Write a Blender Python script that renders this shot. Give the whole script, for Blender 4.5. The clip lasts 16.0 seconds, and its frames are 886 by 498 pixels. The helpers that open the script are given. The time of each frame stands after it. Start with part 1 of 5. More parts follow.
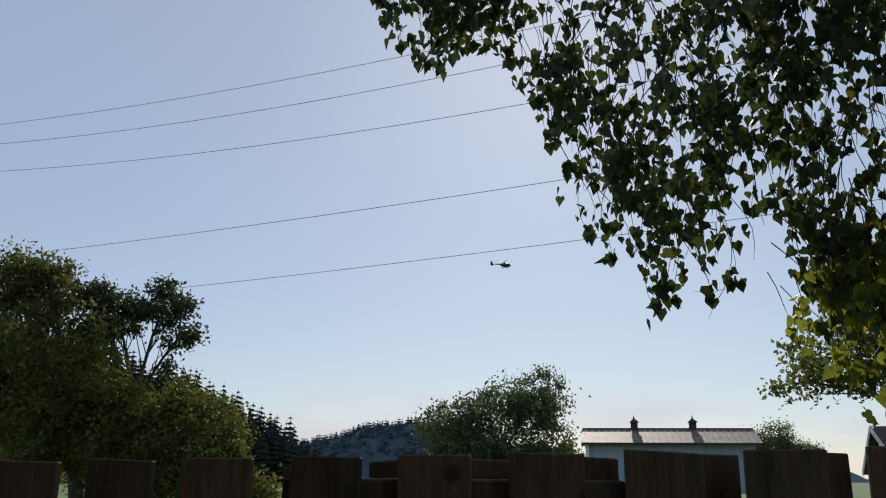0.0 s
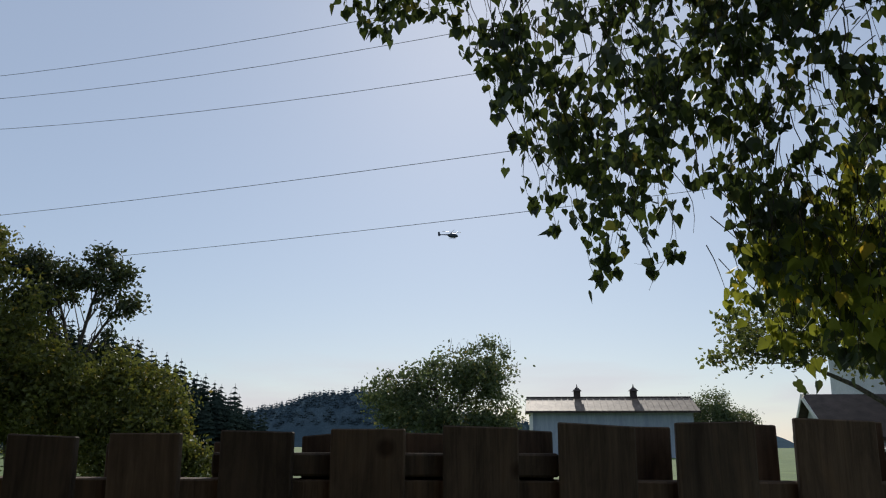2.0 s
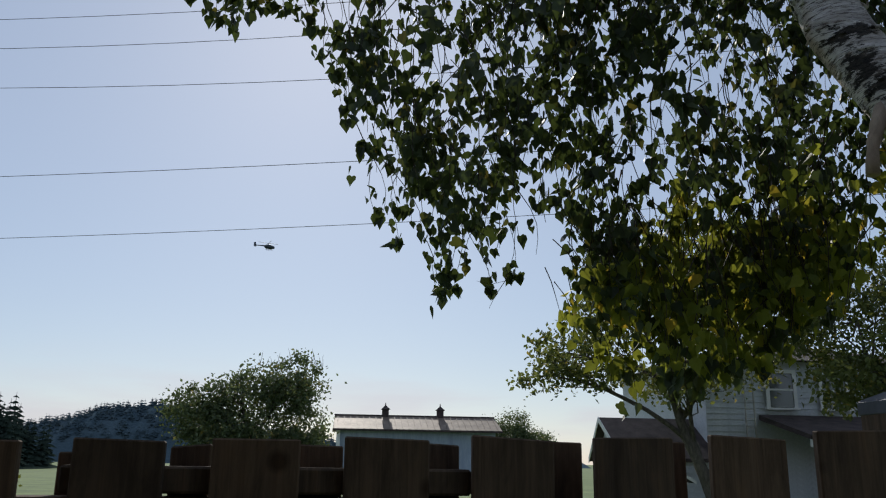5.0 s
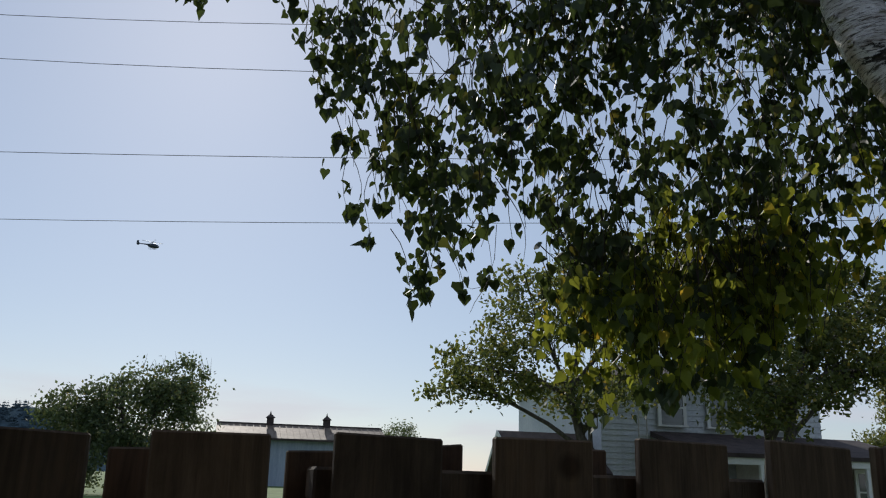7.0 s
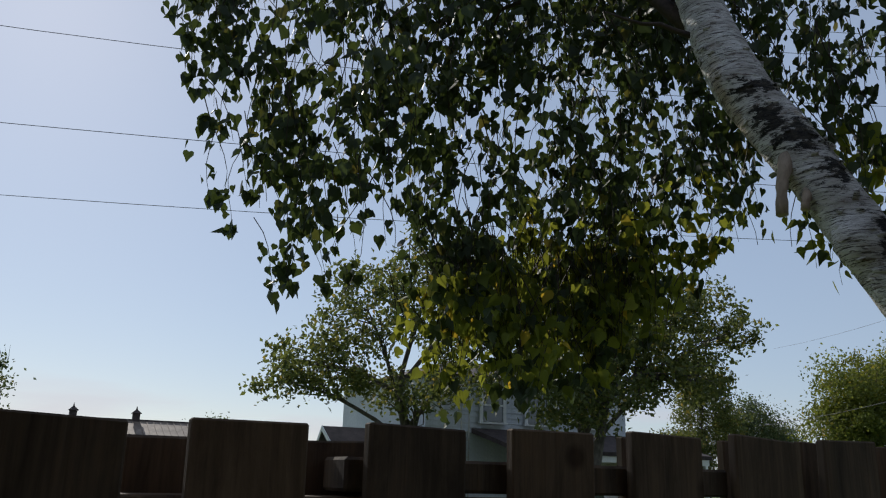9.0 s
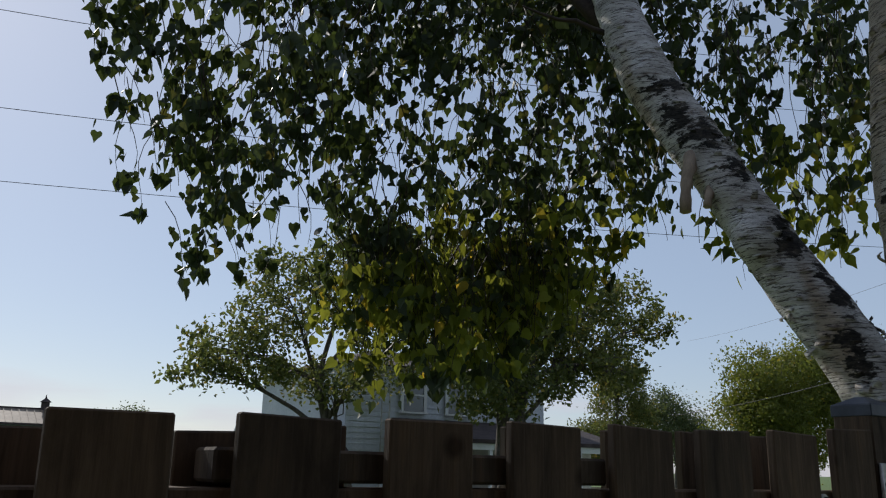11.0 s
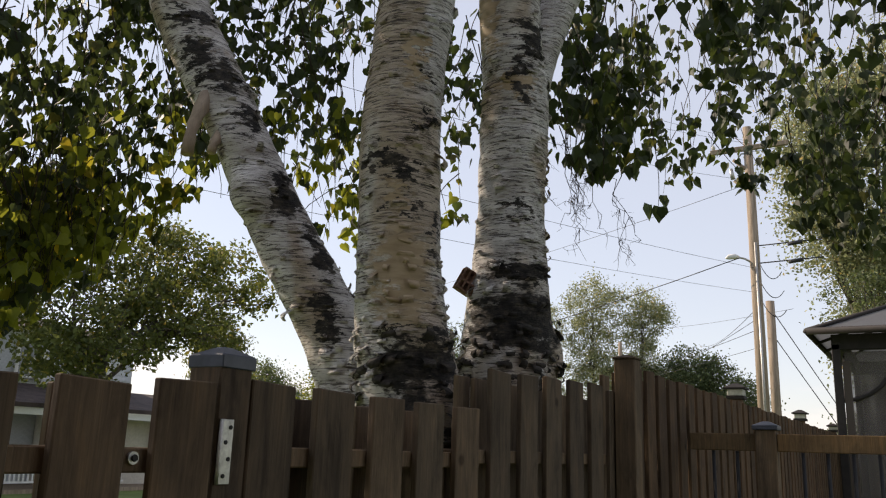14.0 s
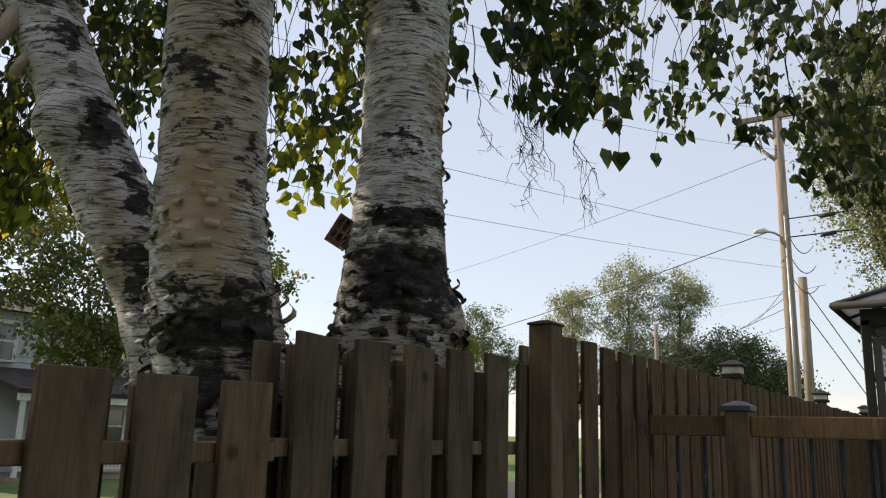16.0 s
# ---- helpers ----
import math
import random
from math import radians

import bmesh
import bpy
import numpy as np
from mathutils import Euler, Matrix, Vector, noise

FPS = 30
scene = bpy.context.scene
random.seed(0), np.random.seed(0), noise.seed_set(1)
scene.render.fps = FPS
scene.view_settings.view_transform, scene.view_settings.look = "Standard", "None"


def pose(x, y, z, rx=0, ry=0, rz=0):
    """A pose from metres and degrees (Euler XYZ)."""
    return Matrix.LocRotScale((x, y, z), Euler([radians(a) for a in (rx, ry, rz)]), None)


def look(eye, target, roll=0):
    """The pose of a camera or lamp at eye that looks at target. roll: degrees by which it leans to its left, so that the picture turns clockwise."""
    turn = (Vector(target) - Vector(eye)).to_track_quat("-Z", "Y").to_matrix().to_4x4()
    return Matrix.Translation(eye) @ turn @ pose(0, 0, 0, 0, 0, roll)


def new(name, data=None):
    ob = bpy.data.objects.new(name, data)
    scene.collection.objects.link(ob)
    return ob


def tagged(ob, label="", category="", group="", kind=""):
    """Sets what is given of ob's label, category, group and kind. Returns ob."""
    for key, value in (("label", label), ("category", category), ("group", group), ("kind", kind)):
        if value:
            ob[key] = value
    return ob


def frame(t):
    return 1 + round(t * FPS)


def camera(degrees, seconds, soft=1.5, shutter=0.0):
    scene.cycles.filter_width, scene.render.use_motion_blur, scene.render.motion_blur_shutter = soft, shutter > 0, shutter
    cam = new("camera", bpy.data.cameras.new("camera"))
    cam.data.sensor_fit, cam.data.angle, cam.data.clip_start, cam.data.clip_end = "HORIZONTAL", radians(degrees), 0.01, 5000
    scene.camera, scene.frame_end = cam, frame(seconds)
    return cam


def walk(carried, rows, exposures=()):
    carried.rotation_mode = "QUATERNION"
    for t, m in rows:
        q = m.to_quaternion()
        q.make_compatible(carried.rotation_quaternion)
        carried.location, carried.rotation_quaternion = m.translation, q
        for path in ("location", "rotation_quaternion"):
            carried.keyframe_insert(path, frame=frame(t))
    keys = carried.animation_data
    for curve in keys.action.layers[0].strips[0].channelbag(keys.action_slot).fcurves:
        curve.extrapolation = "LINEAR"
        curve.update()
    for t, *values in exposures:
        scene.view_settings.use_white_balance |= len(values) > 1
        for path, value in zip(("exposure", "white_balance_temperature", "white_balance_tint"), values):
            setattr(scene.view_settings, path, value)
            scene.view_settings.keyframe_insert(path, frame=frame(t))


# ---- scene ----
cam = camera(56.3, 16.0, soft=1.15)
PATH = [
    (0, (-0.696, -1.573, 1.738), (-0.993, 0.334, 2.264), 0.5),
    (0.5, (-0.685, -1.55, 1.741), (-0.981, 0.369, 2.222), -0.0),
    (1, (-0.682, -1.549, 1.741), (-0.926, 0.383, 2.198), -0.0),
    (1.5, (-0.683, -1.545, 1.749), (-0.877, 0.392, 2.206), -0.2),
    (2, (-0.678, -1.544, 1.748), (-0.851, 0.396, 2.205), 0.1),
    (2.5, (-0.659, -1.536, 1.75), (-0.745, 0.411, 2.201), -0.1),
    (3, (-0.668, -1.536, 1.748), (-0.726, 0.412, 2.198), 0.3),
    (3.5, (-0.689, -1.542, 1.746), (-0.721, 0.407, 2.194), 0.5),
    (4, (-0.72, -1.542, 1.744), (-0.671, 0.408, 2.187), 0.4),
    (4.5, (-0.759, -1.485, 1.742), (-0.529, 0.45, 2.191), 0.9),
    (4.7, (-0.787, -1.442, 1.742), (-0.54, 0.481, 2.232), 0.9),
    (6.8, (-1.367, -1.072, 1.721), (-0.876, 0.796, 2.242), 0.9),
    (7, (-1.394, -1.042, 1.722), (-0.875, 0.816, 2.252), 1.6),
    (7.5, (-1.445, -1.013, 1.723), (-0.914, 0.84, 2.255), 2.1),
    (8, (-1.523, -0.975, 1.72), (-0.787, 0.806, 2.255), 0.6),
    (8.5, (-1.622, -0.977, 1.712), (-0.772, 0.755, 2.241), 0.2),
    (8.7, (-1.648, -0.962, 1.708), (-0.768, 0.753, 2.24), 0.9),
    (10.8, (-1.608, -0.981, 1.709), (-0.61, 0.675, 2.22), 1.3),
    (11, (-1.594, -0.988, 1.71), (-0.533, 0.628, 2.222), 1.2),
    (11.5, (-1.559, -1.006, 1.713), (-0.363, 0.513, 2.226), 0.5),
    (12, (-1.489, -1.021, 1.703), (-0.111, 0.334, 2.218), -0.2),
    (12.5, (-1.383, -1.099, 1.707), (0.121, 0.12, 2.21), 0.5),
    (13, (-1.248, -1.159, 1.707), (0.341, -0.053, 2.21), 1.9),
    (13.5, (-1.163, -1.197, 1.707), (0.489, -0.183, 2.202), -0.6),
    (14, (-1.018, -1.168, 1.695), (0.658, -0.183, 2.167), 1.9),
    (14.5, (-0.797, -1.158, 1.695), (0.898, -0.191, 2.133), 1.6),
    (15, (-0.581, -1.227, 1.702), (1.091, -0.213, 2.118), 1.3),
    (15.5, (-0.372, -1.308, 1.704), (1.269, -0.239, 2.111), 1.4),
    (16, (-0.141, -1.33, 1.719), (1.492, -0.261, 2.155), 1.6),
]
EXPOSURES = [(0, -0.36, 6250, 10), (8.5, -0.38, 6150, 10), (11, -0.36, 6150, 11), (11.5, -0.16, 6350, 13), (12.5, 0.12, 6650, 15), (14, 0.53, 7500, 17), (15, 0.57, 7950, 19), (15.5, 0.57, 7950, 18), (16, 0.50, 7300, 14)]
walk(cam, [(t, look(eye, target, roll)) for t, eye, target, roll in PATH], EXPOSURES)

# ---- light ----
SUN_EL, SUN_AZ = radians(32.0), radians(-1.2)
world = bpy.data.worlds.new("sky")
scene.world = world
world.use_nodes = True
wn = world.node_tree.nodes
sky = wn.new("ShaderNodeTexSky")
sky.sky_type = "NISHITA"
sky.sun_disc = False
sky.sun_elevation, sky.sun_rotation = SUN_EL, SUN_AZ
sky.air_density, sky.dust_density, sky.ozone_density = 1.0, 0.35, 1.0
wn["Background"].inputs["Strength"].default_value = 0.11
haze = wn.new("ShaderNodeMixRGB")
haze.inputs["Fac"].default_value = 0.54
haze.inputs["Color2"].default_value = (5.4, 6.15, 7.5, 1)
wl = world.node_tree.links
wl.new(sky.outputs["Color"], haze.inputs["Color1"])
wtc, wmp = wn.new("ShaderNodeTexCoord"), wn.new("ShaderNodeMapping")
wmp.inputs["Scale"].default_value = (2.2, 2.2, 14.0)
wl.new(wtc.outputs["Generated"], wmp.inputs["Vector"])
wno = wn.new("ShaderNodeTexNoise")
wno.inputs["Scale"].default_value, wno.inputs["Detail"].default_value = 1.3, 7.0
wl.new(wmp.outputs[0], wno.inputs["Vector"])
wrp = wn.new("ShaderNodeValToRGB")
wrp.color_ramp.elements[0].position, wrp.color_ramp.elements[1].position = 0.46, 0.62
wl.new(wno.outputs["Fac"], wrp.inputs["Fac"])
wsp, wlow, wmul = wn.new("ShaderNodeSeparateXYZ"), wn.new("ShaderNodeMapRange"), wn.new("ShaderNodeMath")
wl.new(wtc.outputs["Generated"], wsp.inputs[0])
wlow.inputs["From Min"].default_value, wlow.inputs["From Max"].default_value = 0.06, 0.13
wlow.inputs["To Min"].default_value, wlow.inputs["To Max"].default_value = 0.55, 0.0
wl.new(wsp.outputs[2], wlow.inputs["Value"])
wmul.operation = "MULTIPLY"
wl.new(wrp.outputs["Color"], wmul.inputs[0])
wl.new(wlow.outputs[0], wmul.inputs[1])
cloud = wn.new("ShaderNodeMixRGB")
cloud.inputs["Color2"].default_value = (7.6, 7.0, 7.4, 1)
wl.new(wmul.outputs[0], cloud.inputs["Fac"])
wl.new(haze.outputs["Color"], cloud.inputs["Color1"])
wl.new(cloud.outputs["Color"], wn["Background"].inputs["Color"])
sun_lamp = bpy.data.lights.new("sun", "SUN")
sun_lamp.energy, sun_lamp.angle, sun_lamp.color = 3.6, radians(0.5), (1.0, 0.93, 0.82)
sun = new("sun", sun_lamp)
sun_way = Vector((math.sin(SUN_AZ) * math.cos(SUN_EL), math.cos(SUN_AZ) * math.cos(SUN_EL), math.sin(SUN_EL)))
sun.matrix_world = look(sun_way * 60, (0, 0, 0))

# ---- materials ----


def shader(name, rough=0.7, metal=0.0):
    m = bpy.data.materials.new(name)
    m.use_nodes = True
    n, l = m.node_tree.nodes, m.node_tree.links
    b = n["Principled BSDF"]
    b.inputs["Roughness"].default_value, b.inputs["Metallic"].default_value = rough, metal
    return m, n, l, b


def coords(n, l, scale=(1, 1, 1), space="Object"):
    tc, mp = n.new("ShaderNodeTexCoord"), n.new("ShaderNodeMapping")
    mp.inputs["Scale"].default_value = scale
    l.new(tc.outputs[space], mp.inputs["Vector"])
    return mp.outputs["Vector"]


def noise_tex(n, l, vec, scale, detail=5.0, rough=0.6, distort=0.0):
    t = n.new("ShaderNodeTexNoise")
    t.inputs["Scale"].default_value, t.inputs["Detail"].default_value = scale, detail
    t.inputs["Roughness"].default_value, t.inputs["Distortion"].default_value = rough, distort
    l.new(vec, t.inputs["Vector"])
    return t.outputs["Fac"]


def ramp(n, l, fac, stops):
    r = n.new("ShaderNodeValToRGB")
    e = r.color_ramp.elements
    while len(e) < len(stops):
        e.new(0.5)
    for el, (p, c) in zip(e, stops):
        el.position, el.color = p, (*c, 1) if len(c) == 3 else c
    l.new(fac, r.inputs["Fac"])
    return r.outputs["Color"]


def mix(n, l, fac, a, b, mode="MIX"):
    m = n.new("ShaderNodeMixRGB")
    m.blend_type = mode
    for sock, v in (("Fac", fac), ("Color1", a), ("Color2", b)):
        if isinstance(v, (int, float)):
            m.inputs[sock].default_value = v
        elif isinstance(v, tuple):
            m.inputs[sock].default_value = (*v, 1)
        else:
            l.new(v, m.inputs[sock])
    return m.outputs["Color"]


def bump(n, l, b, height, strength=0.4, dist=0.01):
    k = n.new("ShaderNodeBump")
    k.inputs["Strength"].default_value, k.inputs["Distance"].default_value = strength, dist
    l.new(height, k.inputs["Height"])
    l.new(k.outputs["Normal"], b.inputs["Normal"])


def g(v):
    return (v, v, v)


def mottled(name, a, b2, scale=(1, 1, 1), size=6.0, rough=0.75, metal=0.0, fine=60.0, relief=0.3, dist=0.004, by_piece=0.0, gloss=0.4):
    """A surface that wavers between two colours, with fine grain and relief."""
    m, n, l, b = shader(name, rough, metal)
    b.inputs["Specular IOR Level"].default_value = gloss
    v = coords(n, l, scale)
    big, small = noise_tex(n, l, v, size), noise_tex(n, l, v, fine, 3.0)
    col = ramp(n, l, big, [(0.32, a), (0.68, b2)])
    col = mix(n, l, 0.35, col, ramp(n, l, small, [(0.3, g(0.45)), (0.7, g(1.0))]), "MULTIPLY")
    if by_piece:
        info = n.new("ShaderNodeObjectInfo")
        col = mix(n, l, by_piece, col, ramp(n, l, info.outputs["Random"], [(0.0, g(0.45)), (1.0, g(1.25))]), "MULTIPLY")
    l.new(col, b.inputs["Base Color"])
    bump(n, l, b, small, relief, dist)
    return m


def fence_wood(name, a, b2):
    m, n, l, b = shader(name, 0.85)
    b.inputs["Specular IOR Level"].default_value = 0.2
    info = n.new("ShaderNodeObjectInfo")
    tc = n.new("ShaderNodeTexCoord")
    add = n.new("ShaderNodeVectorMath")
    l.new(tc.outputs["Object"], add.inputs[0])
    comb = n.new("ShaderNodeCombineXYZ")
    mul = n.new("ShaderNodeMath")
    mul.operation = "MULTIPLY"
    mul.inputs[1].default_value = 37.0
    l.new(info.outputs["Random"], mul.inputs[0])
    l.new(mul.outputs[0], comb.inputs[0])
    l.new(mul.outputs[0], comb.inputs[2])
    l.new(comb.outputs[0], add.inputs[1])
    mp = n.new("ShaderNodeMapping")
    mp.inputs["Scale"].default_value = (36, 36, 1.1)
    l.new(add.outputs[0], mp.inputs["Vector"])
    grain = noise_tex(n, l, mp.outputs[0], 3.2, 8.0, 0.62, 0.6)
    stain = noise_tex(n, l, add.outputs[0], 3.5, 4.0)
    knots = n.new("ShaderNodeTexVoronoi")
    knots.inputs["Scale"].default_value = 5.0
    l.new(add.outputs[0], knots.inputs["Vector"])
    col = ramp(n, l, grain, [(0.18, a), (0.82, b2)])
    col = mix(n, l, 0.55, col, ramp(n, l, stain, [(0.3, g(0.45)), (0.7, g(1.2))]), "MULTIPLY")
    col = mix(n, l, 0.8, col, ramp(n, l, knots.outputs["Distance"], [(0.05, (0.3, 0.24, 0.2)), (0.11, g(1))]), "MULTIPLY")
    col = mix(n, l, 0.6, col, ramp(n, l, info.outputs["Random"], [(0.0, (0.58, 0.54, 0.52)), (0.5, (0.95, 0.92, 0.88)), (1.0, (1.4, 1.2, 1.0))]), "MULTIPLY")
    mp2 = n.new("ShaderNodeMapping")
    mp2.inputs["Scale"].default_value = (7, 7, 1.6)
    l.new(add.outputs[0], mp2.inputs["Vector"])
    weather = noise_tex(n, l, mp2.outputs[0], 2.2, 9.0, 0.7, 0.5)
    col = mix(n, l, 0.75, col, ramp(n, l, weather, [(0.34, (0.38, 0.36, 0.36)), (0.52, (1.0, 0.97, 0.94)), (0.68, (1.5, 1.32, 1.12))]), "MULTIPLY")
    l.new(col, b.inputs["Base Color"])
    bump(n, l, b, mix(n, l, 0.4, grain, weather), 0.9, 0.004)
    return m


def leaf_mat(name, dark, light, through_col, see=0.45, by_island=True):
    """Leaves: diffuse, a waxy sheen, and sunlight passing through the blade."""
    m, n, l, b = shader(name, 0.55)
    b.inputs["Specular IOR Level"].default_value = 0.3
    src = n.new("ShaderNodeNewGeometry").outputs["Random Per Island"] if by_island else n.new("ShaderNodeObjectInfo").outputs["Random"]
    col = ramp(n, l, src, [(0.0, dark), (0.85, light), (0.97, light), (1.0, (light[0] * 2.2, light[1] * 1.5, light[2]))])
    vein = noise_tex(n, l, coords(n, l), 90.0, 2.0)
    col = mix(n, l, 0.4, col, ramp(n, l, vein, [(0.35, g(0.6)), (0.65, g(1.1))]), "MULTIPLY")
    l.new(col, b.inputs["Base Color"])
    tr = n.new("ShaderNodeBsdfTranslucent")
    tcol = mix(n, l, 0.5, ramp(n, l, src, [(0.0, tuple(c * 0.55 for c in through_col)), (0.9, through_col), (1.0, (through_col[0] * 2.0, through_col[1] * 1.2, through_col[2]))]), col)
    l.new(tcol, tr.inputs["Color"])
    ms = n.new("ShaderNodeMixShader")
    ms.inputs["Fac"].default_value = see
    l.new(b.outputs[0], ms.inputs[1])
    l.new(tr.outputs[0], ms.inputs[2])
    l.new(ms.outputs[0], n["Material Output"].inputs["Surface"])
    return m


def birch_bark(name):
    m, n, l, b = shader(name, 0.74)
    b.inputs["Specular IOR Level"].default_value = 0.25
    v = coords(n, l)
    paper = ramp(n, l, noise_tex(n, l, coords(n, l, (1, 1, 2.2)), 7.0, 7.0, 0.65), [(0.26, (0.30, 0.265, 0.235)), (0.44, (0.52, 0.49, 0.46)), (0.68, (0.74, 0.72, 0.70))])
    # smooth tan areas where the outer sheet has come away
    tan = noise_tex(n, l, coords(n, l, (1.6, 1.6, 0.7)), 1.9, 3.0, 0.5, 0.4)
    col = mix(n, l, ramp(n, l, tan, [(0.52, g(0.0)), (0.60, g(0.8))]), paper, ramp(n, l, noise_tex(n, l, coords(n, l, (2, 2, 9)), 3.0, 5.0), [(0.3, (0.30, 0.22, 0.15)), (0.7, (0.55, 0.45, 0.35))]))
    # lenticels: long streaks and short dashes
    streak = noise_tex(n, l, coords(n, l, (7.0, 7.0, 120)), 1.5, 5.0, 0.6, 0.3)
    dash = noise_tex(n, l, coords(n, l, (17, 17, 120)), 1.3, 3.0, 0.6, 0.2)
    col = mix(n, l, ramp(n, l, streak, [(0.385, g(0.9)), (0.43, g(0.0))]), col, (0.06, 0.05, 0.043))
    col = mix(n, l, ramp(n, l, dash, [(0.37, g(0.85)), (0.43, g(0.0))]), col, (0.09, 0.075, 0.065))
    edge = noise_tex(n, l, coords(n, l, (5, 5, 22)), 1.6, 6.0, 0.7, 1.2)
    col = mix(n, l, ramp(n, l, edge, [(0.60, g(0.0)), (0.64, g(0.8)), (0.70, g(0.3))]), col, (0.20, 0.135, 0.095))
    # old black plates, mostly on the foot of the stem
    sep = n.new("ShaderNodeSeparateXYZ")
    l.new(v, sep.inputs[0])
    low = n.new("ShaderNodeMapRange")
    low.inputs["From Min"].default_value, low.inputs["From Max"].default_value = 1.62, 2.12
    low.inputs["To Min"].default_value, low.inputs["To Max"].default_value = 0.20, -0.11
    l.new(sep.outputs[2], low.inputs["Value"])
    patch = noise_tex(n, l, coords(n, l, (1, 1, 1.7)), 2.7, 9.0, 0.62, 0.5)
    add = n.new("ShaderNodeMath")
    l.new(patch, add.inputs[0])
    l.new(low.outputs[0], add.inputs[1])
    foot = ramp(n, l, add.outputs[0], [(0.56, g(0.0)), (0.60, g(1.0))])
    plates = ramp(n, l, noise_tex(n, l, coords(n, l, (1, 1, 1.6)), 21.0, 7.0, 0.7), [(0.40, (0.010, 0.009, 0.008)), (0.55, (0.042, 0.036, 0.030)), (0.64, (0.085, 0.068, 0.052)), (0.76, (0.30, 0.27, 0.24))])
    # ragged edge shared by the scars
    fray = n.new("ShaderNodeTexNoise")
    fray.inputs["Scale"].default_value, fray.inputs["Detail"].default_value, fray.inputs["Roughness"].default_value = 9.0, 8.0, 0.68
    l.new(coords(n, l, (1, 1, 2.4)), fray.inputs["Vector"])
    shift = n.new("ShaderNodeVectorMath")
    shift.operation = "MULTIPLY_ADD"
    shift.inputs[1].default_value = (0.42, 0.42, 0.30)
    l.new(fray.outputs["Color"], shift.inputs[0])
    l.new(v, shift.inputs[2])

    def blots(spots, soft):
        total = None
        for c, size in spots:
            off = n.new("ShaderNodeVectorMath")
            off.operation = "SUBTRACT"
            l.new(shift.outputs[0], off.inputs[0])
            off.inputs[1].default_value = (c[0] + 0.21, c[1] + 0.21, c[2] + 0.15)
            sc = n.new("ShaderNodeVectorMath")
            sc.operation = "DIVIDE"
            l.new(off.outputs[0], sc.inputs[0])
            sc.inputs[1].default_value = size
            ln = n.new("ShaderNodeVectorMath")
            ln.operation = "LENGTH"
            l.new(sc.outputs[0], ln.inputs[0])
            k = ramp(n, l, ln.outputs["Value"], [(1.0 - soft, g(1.0)), (1.0, g(0.0))])
            if total is None:
                total = k
            else:
                mx = n.new("ShaderNodeMath")
                mx.operation = "MAXIMUM"
                l.new(total, mx.inputs[0])
                l.new(k, mx.inputs[1])
                total = mx.outputs[0]
        return total

    # smooth inner bark laid bare on the stems
    bare = blots((((1.20, 0.29, 2.27), (0.14, 0.13, 0.22)), ((1.16, 0.31, 2.53), (0.06, 0.06, 0.07)), ((1.20, 0.26, 3.02), (0.06, 0.06, 0.13)), ((1.92, 0.40, 3.60), (0.07, 0.10, 0.30)), ((1.98, 0.24, 3.25), (0.10, 0.10, 0.08))), 0.35)
    tanbark = ramp(n, l, noise_tex(n, l, coords(n, l, (3, 3, 16)), 2.5, 6.0, 0.6), [(0.3, (0.25, 0.182, 0.112)), (0.7, (0.40, 0.310, 0.205))])
    col = mix(n, l, bare, col, tanbark)
    # black collars and scars
    scars = blots((((1.15, 0.35, 2.645), (0.12, 0.12, 0.045)), ((1.18, 0.27, 2.61), (0.055, 0.055, 0.06)), ((1.22, 0.22, 2.94), (0.032, 0.032, 0.10)),
                   ((1.23, 0.22, 2.80), (0.036, 0.036, 0.08)), ((1.21, 0.24, 2.52), (0.042, 0.042, 0.09)), ((1.16, 0.35, 2.50), (0.036, 0.036, 0.03)),
                   ((1.31, 0.21, 2.42), (0.032, 0.032, 0.15)), ((1.19, 0.31, 2.085), (0.06, 0.06, 0.014)), ((1.22, 0.28, 1.945), (0.12, 0.12, 0.105)), ((1.33, 0.20, 1.985), (0.10, 0.09, 0.12)),
                   ((1.137, 1.390, 3.448), (0.16, 0.14, 0.05)), ((1.146, 1.342, 3.277), (0.06, 0.09, 0.13)), ((1.222, 1.199, 3.163), (0.10, 0.10, 0.10)), ((1.279, 1.085, 2.982), (0.07, 0.08, 0.12)),
                   ((1.327, 0.915, 2.650), (0.08, 0.12, 0.13)), ((1.393, 0.762, 2.422), (0.07, 0.10, 0.16)), ((1.337, 0.706, 2.175), (0.06, 0.06, 0.14)),
                   ((2.02, 0.18, 3.46), (0.09, 0.09, 0.13)), ((1.97, 0.22, 3.27), (0.05, 0.06, 0.14)), ((2.00, 0.24, 2.69), (0.14, 0.10, 0.035)), ((2.06, 0.24, 2.42), (0.20, 0.20, 0.05)), ((2.06, 0.24, 2.22), (0.26, 0.24, 0.15))), 0.22)
    both = n.new("ShaderNodeMath")
    both.operation = "MAXIMUM"
    l.new(foot, both.inputs[0])
    l.new(scars, both.inputs[1])
    col = mix(n, l, both.outputs[0], col, plates)
    l.new(col, b.inputs["Base Color"])
    h1 = mix(n, l, 0.5, ramp(n, l, streak, [(0.34, g(0.0)), (0.5, g(1.0))]), ramp(n, l, edge, [(0.56, g(0.3)), (0.64, g(1.0)), (0.66, g(0.0))]))
    h2 = mix(n, l, 0.5, h1, ramp(n, l, noise_tex(n, l, coords(n, l, (1, 1, 2)), 22.0, 8.0, 0.7), [(0.2, g(0.0)), (0.8, g(1.0))]))
    bump(n, l, b, mix(n, l, bare, h2, g(0.62)), 1.0, 0.02)
    return m




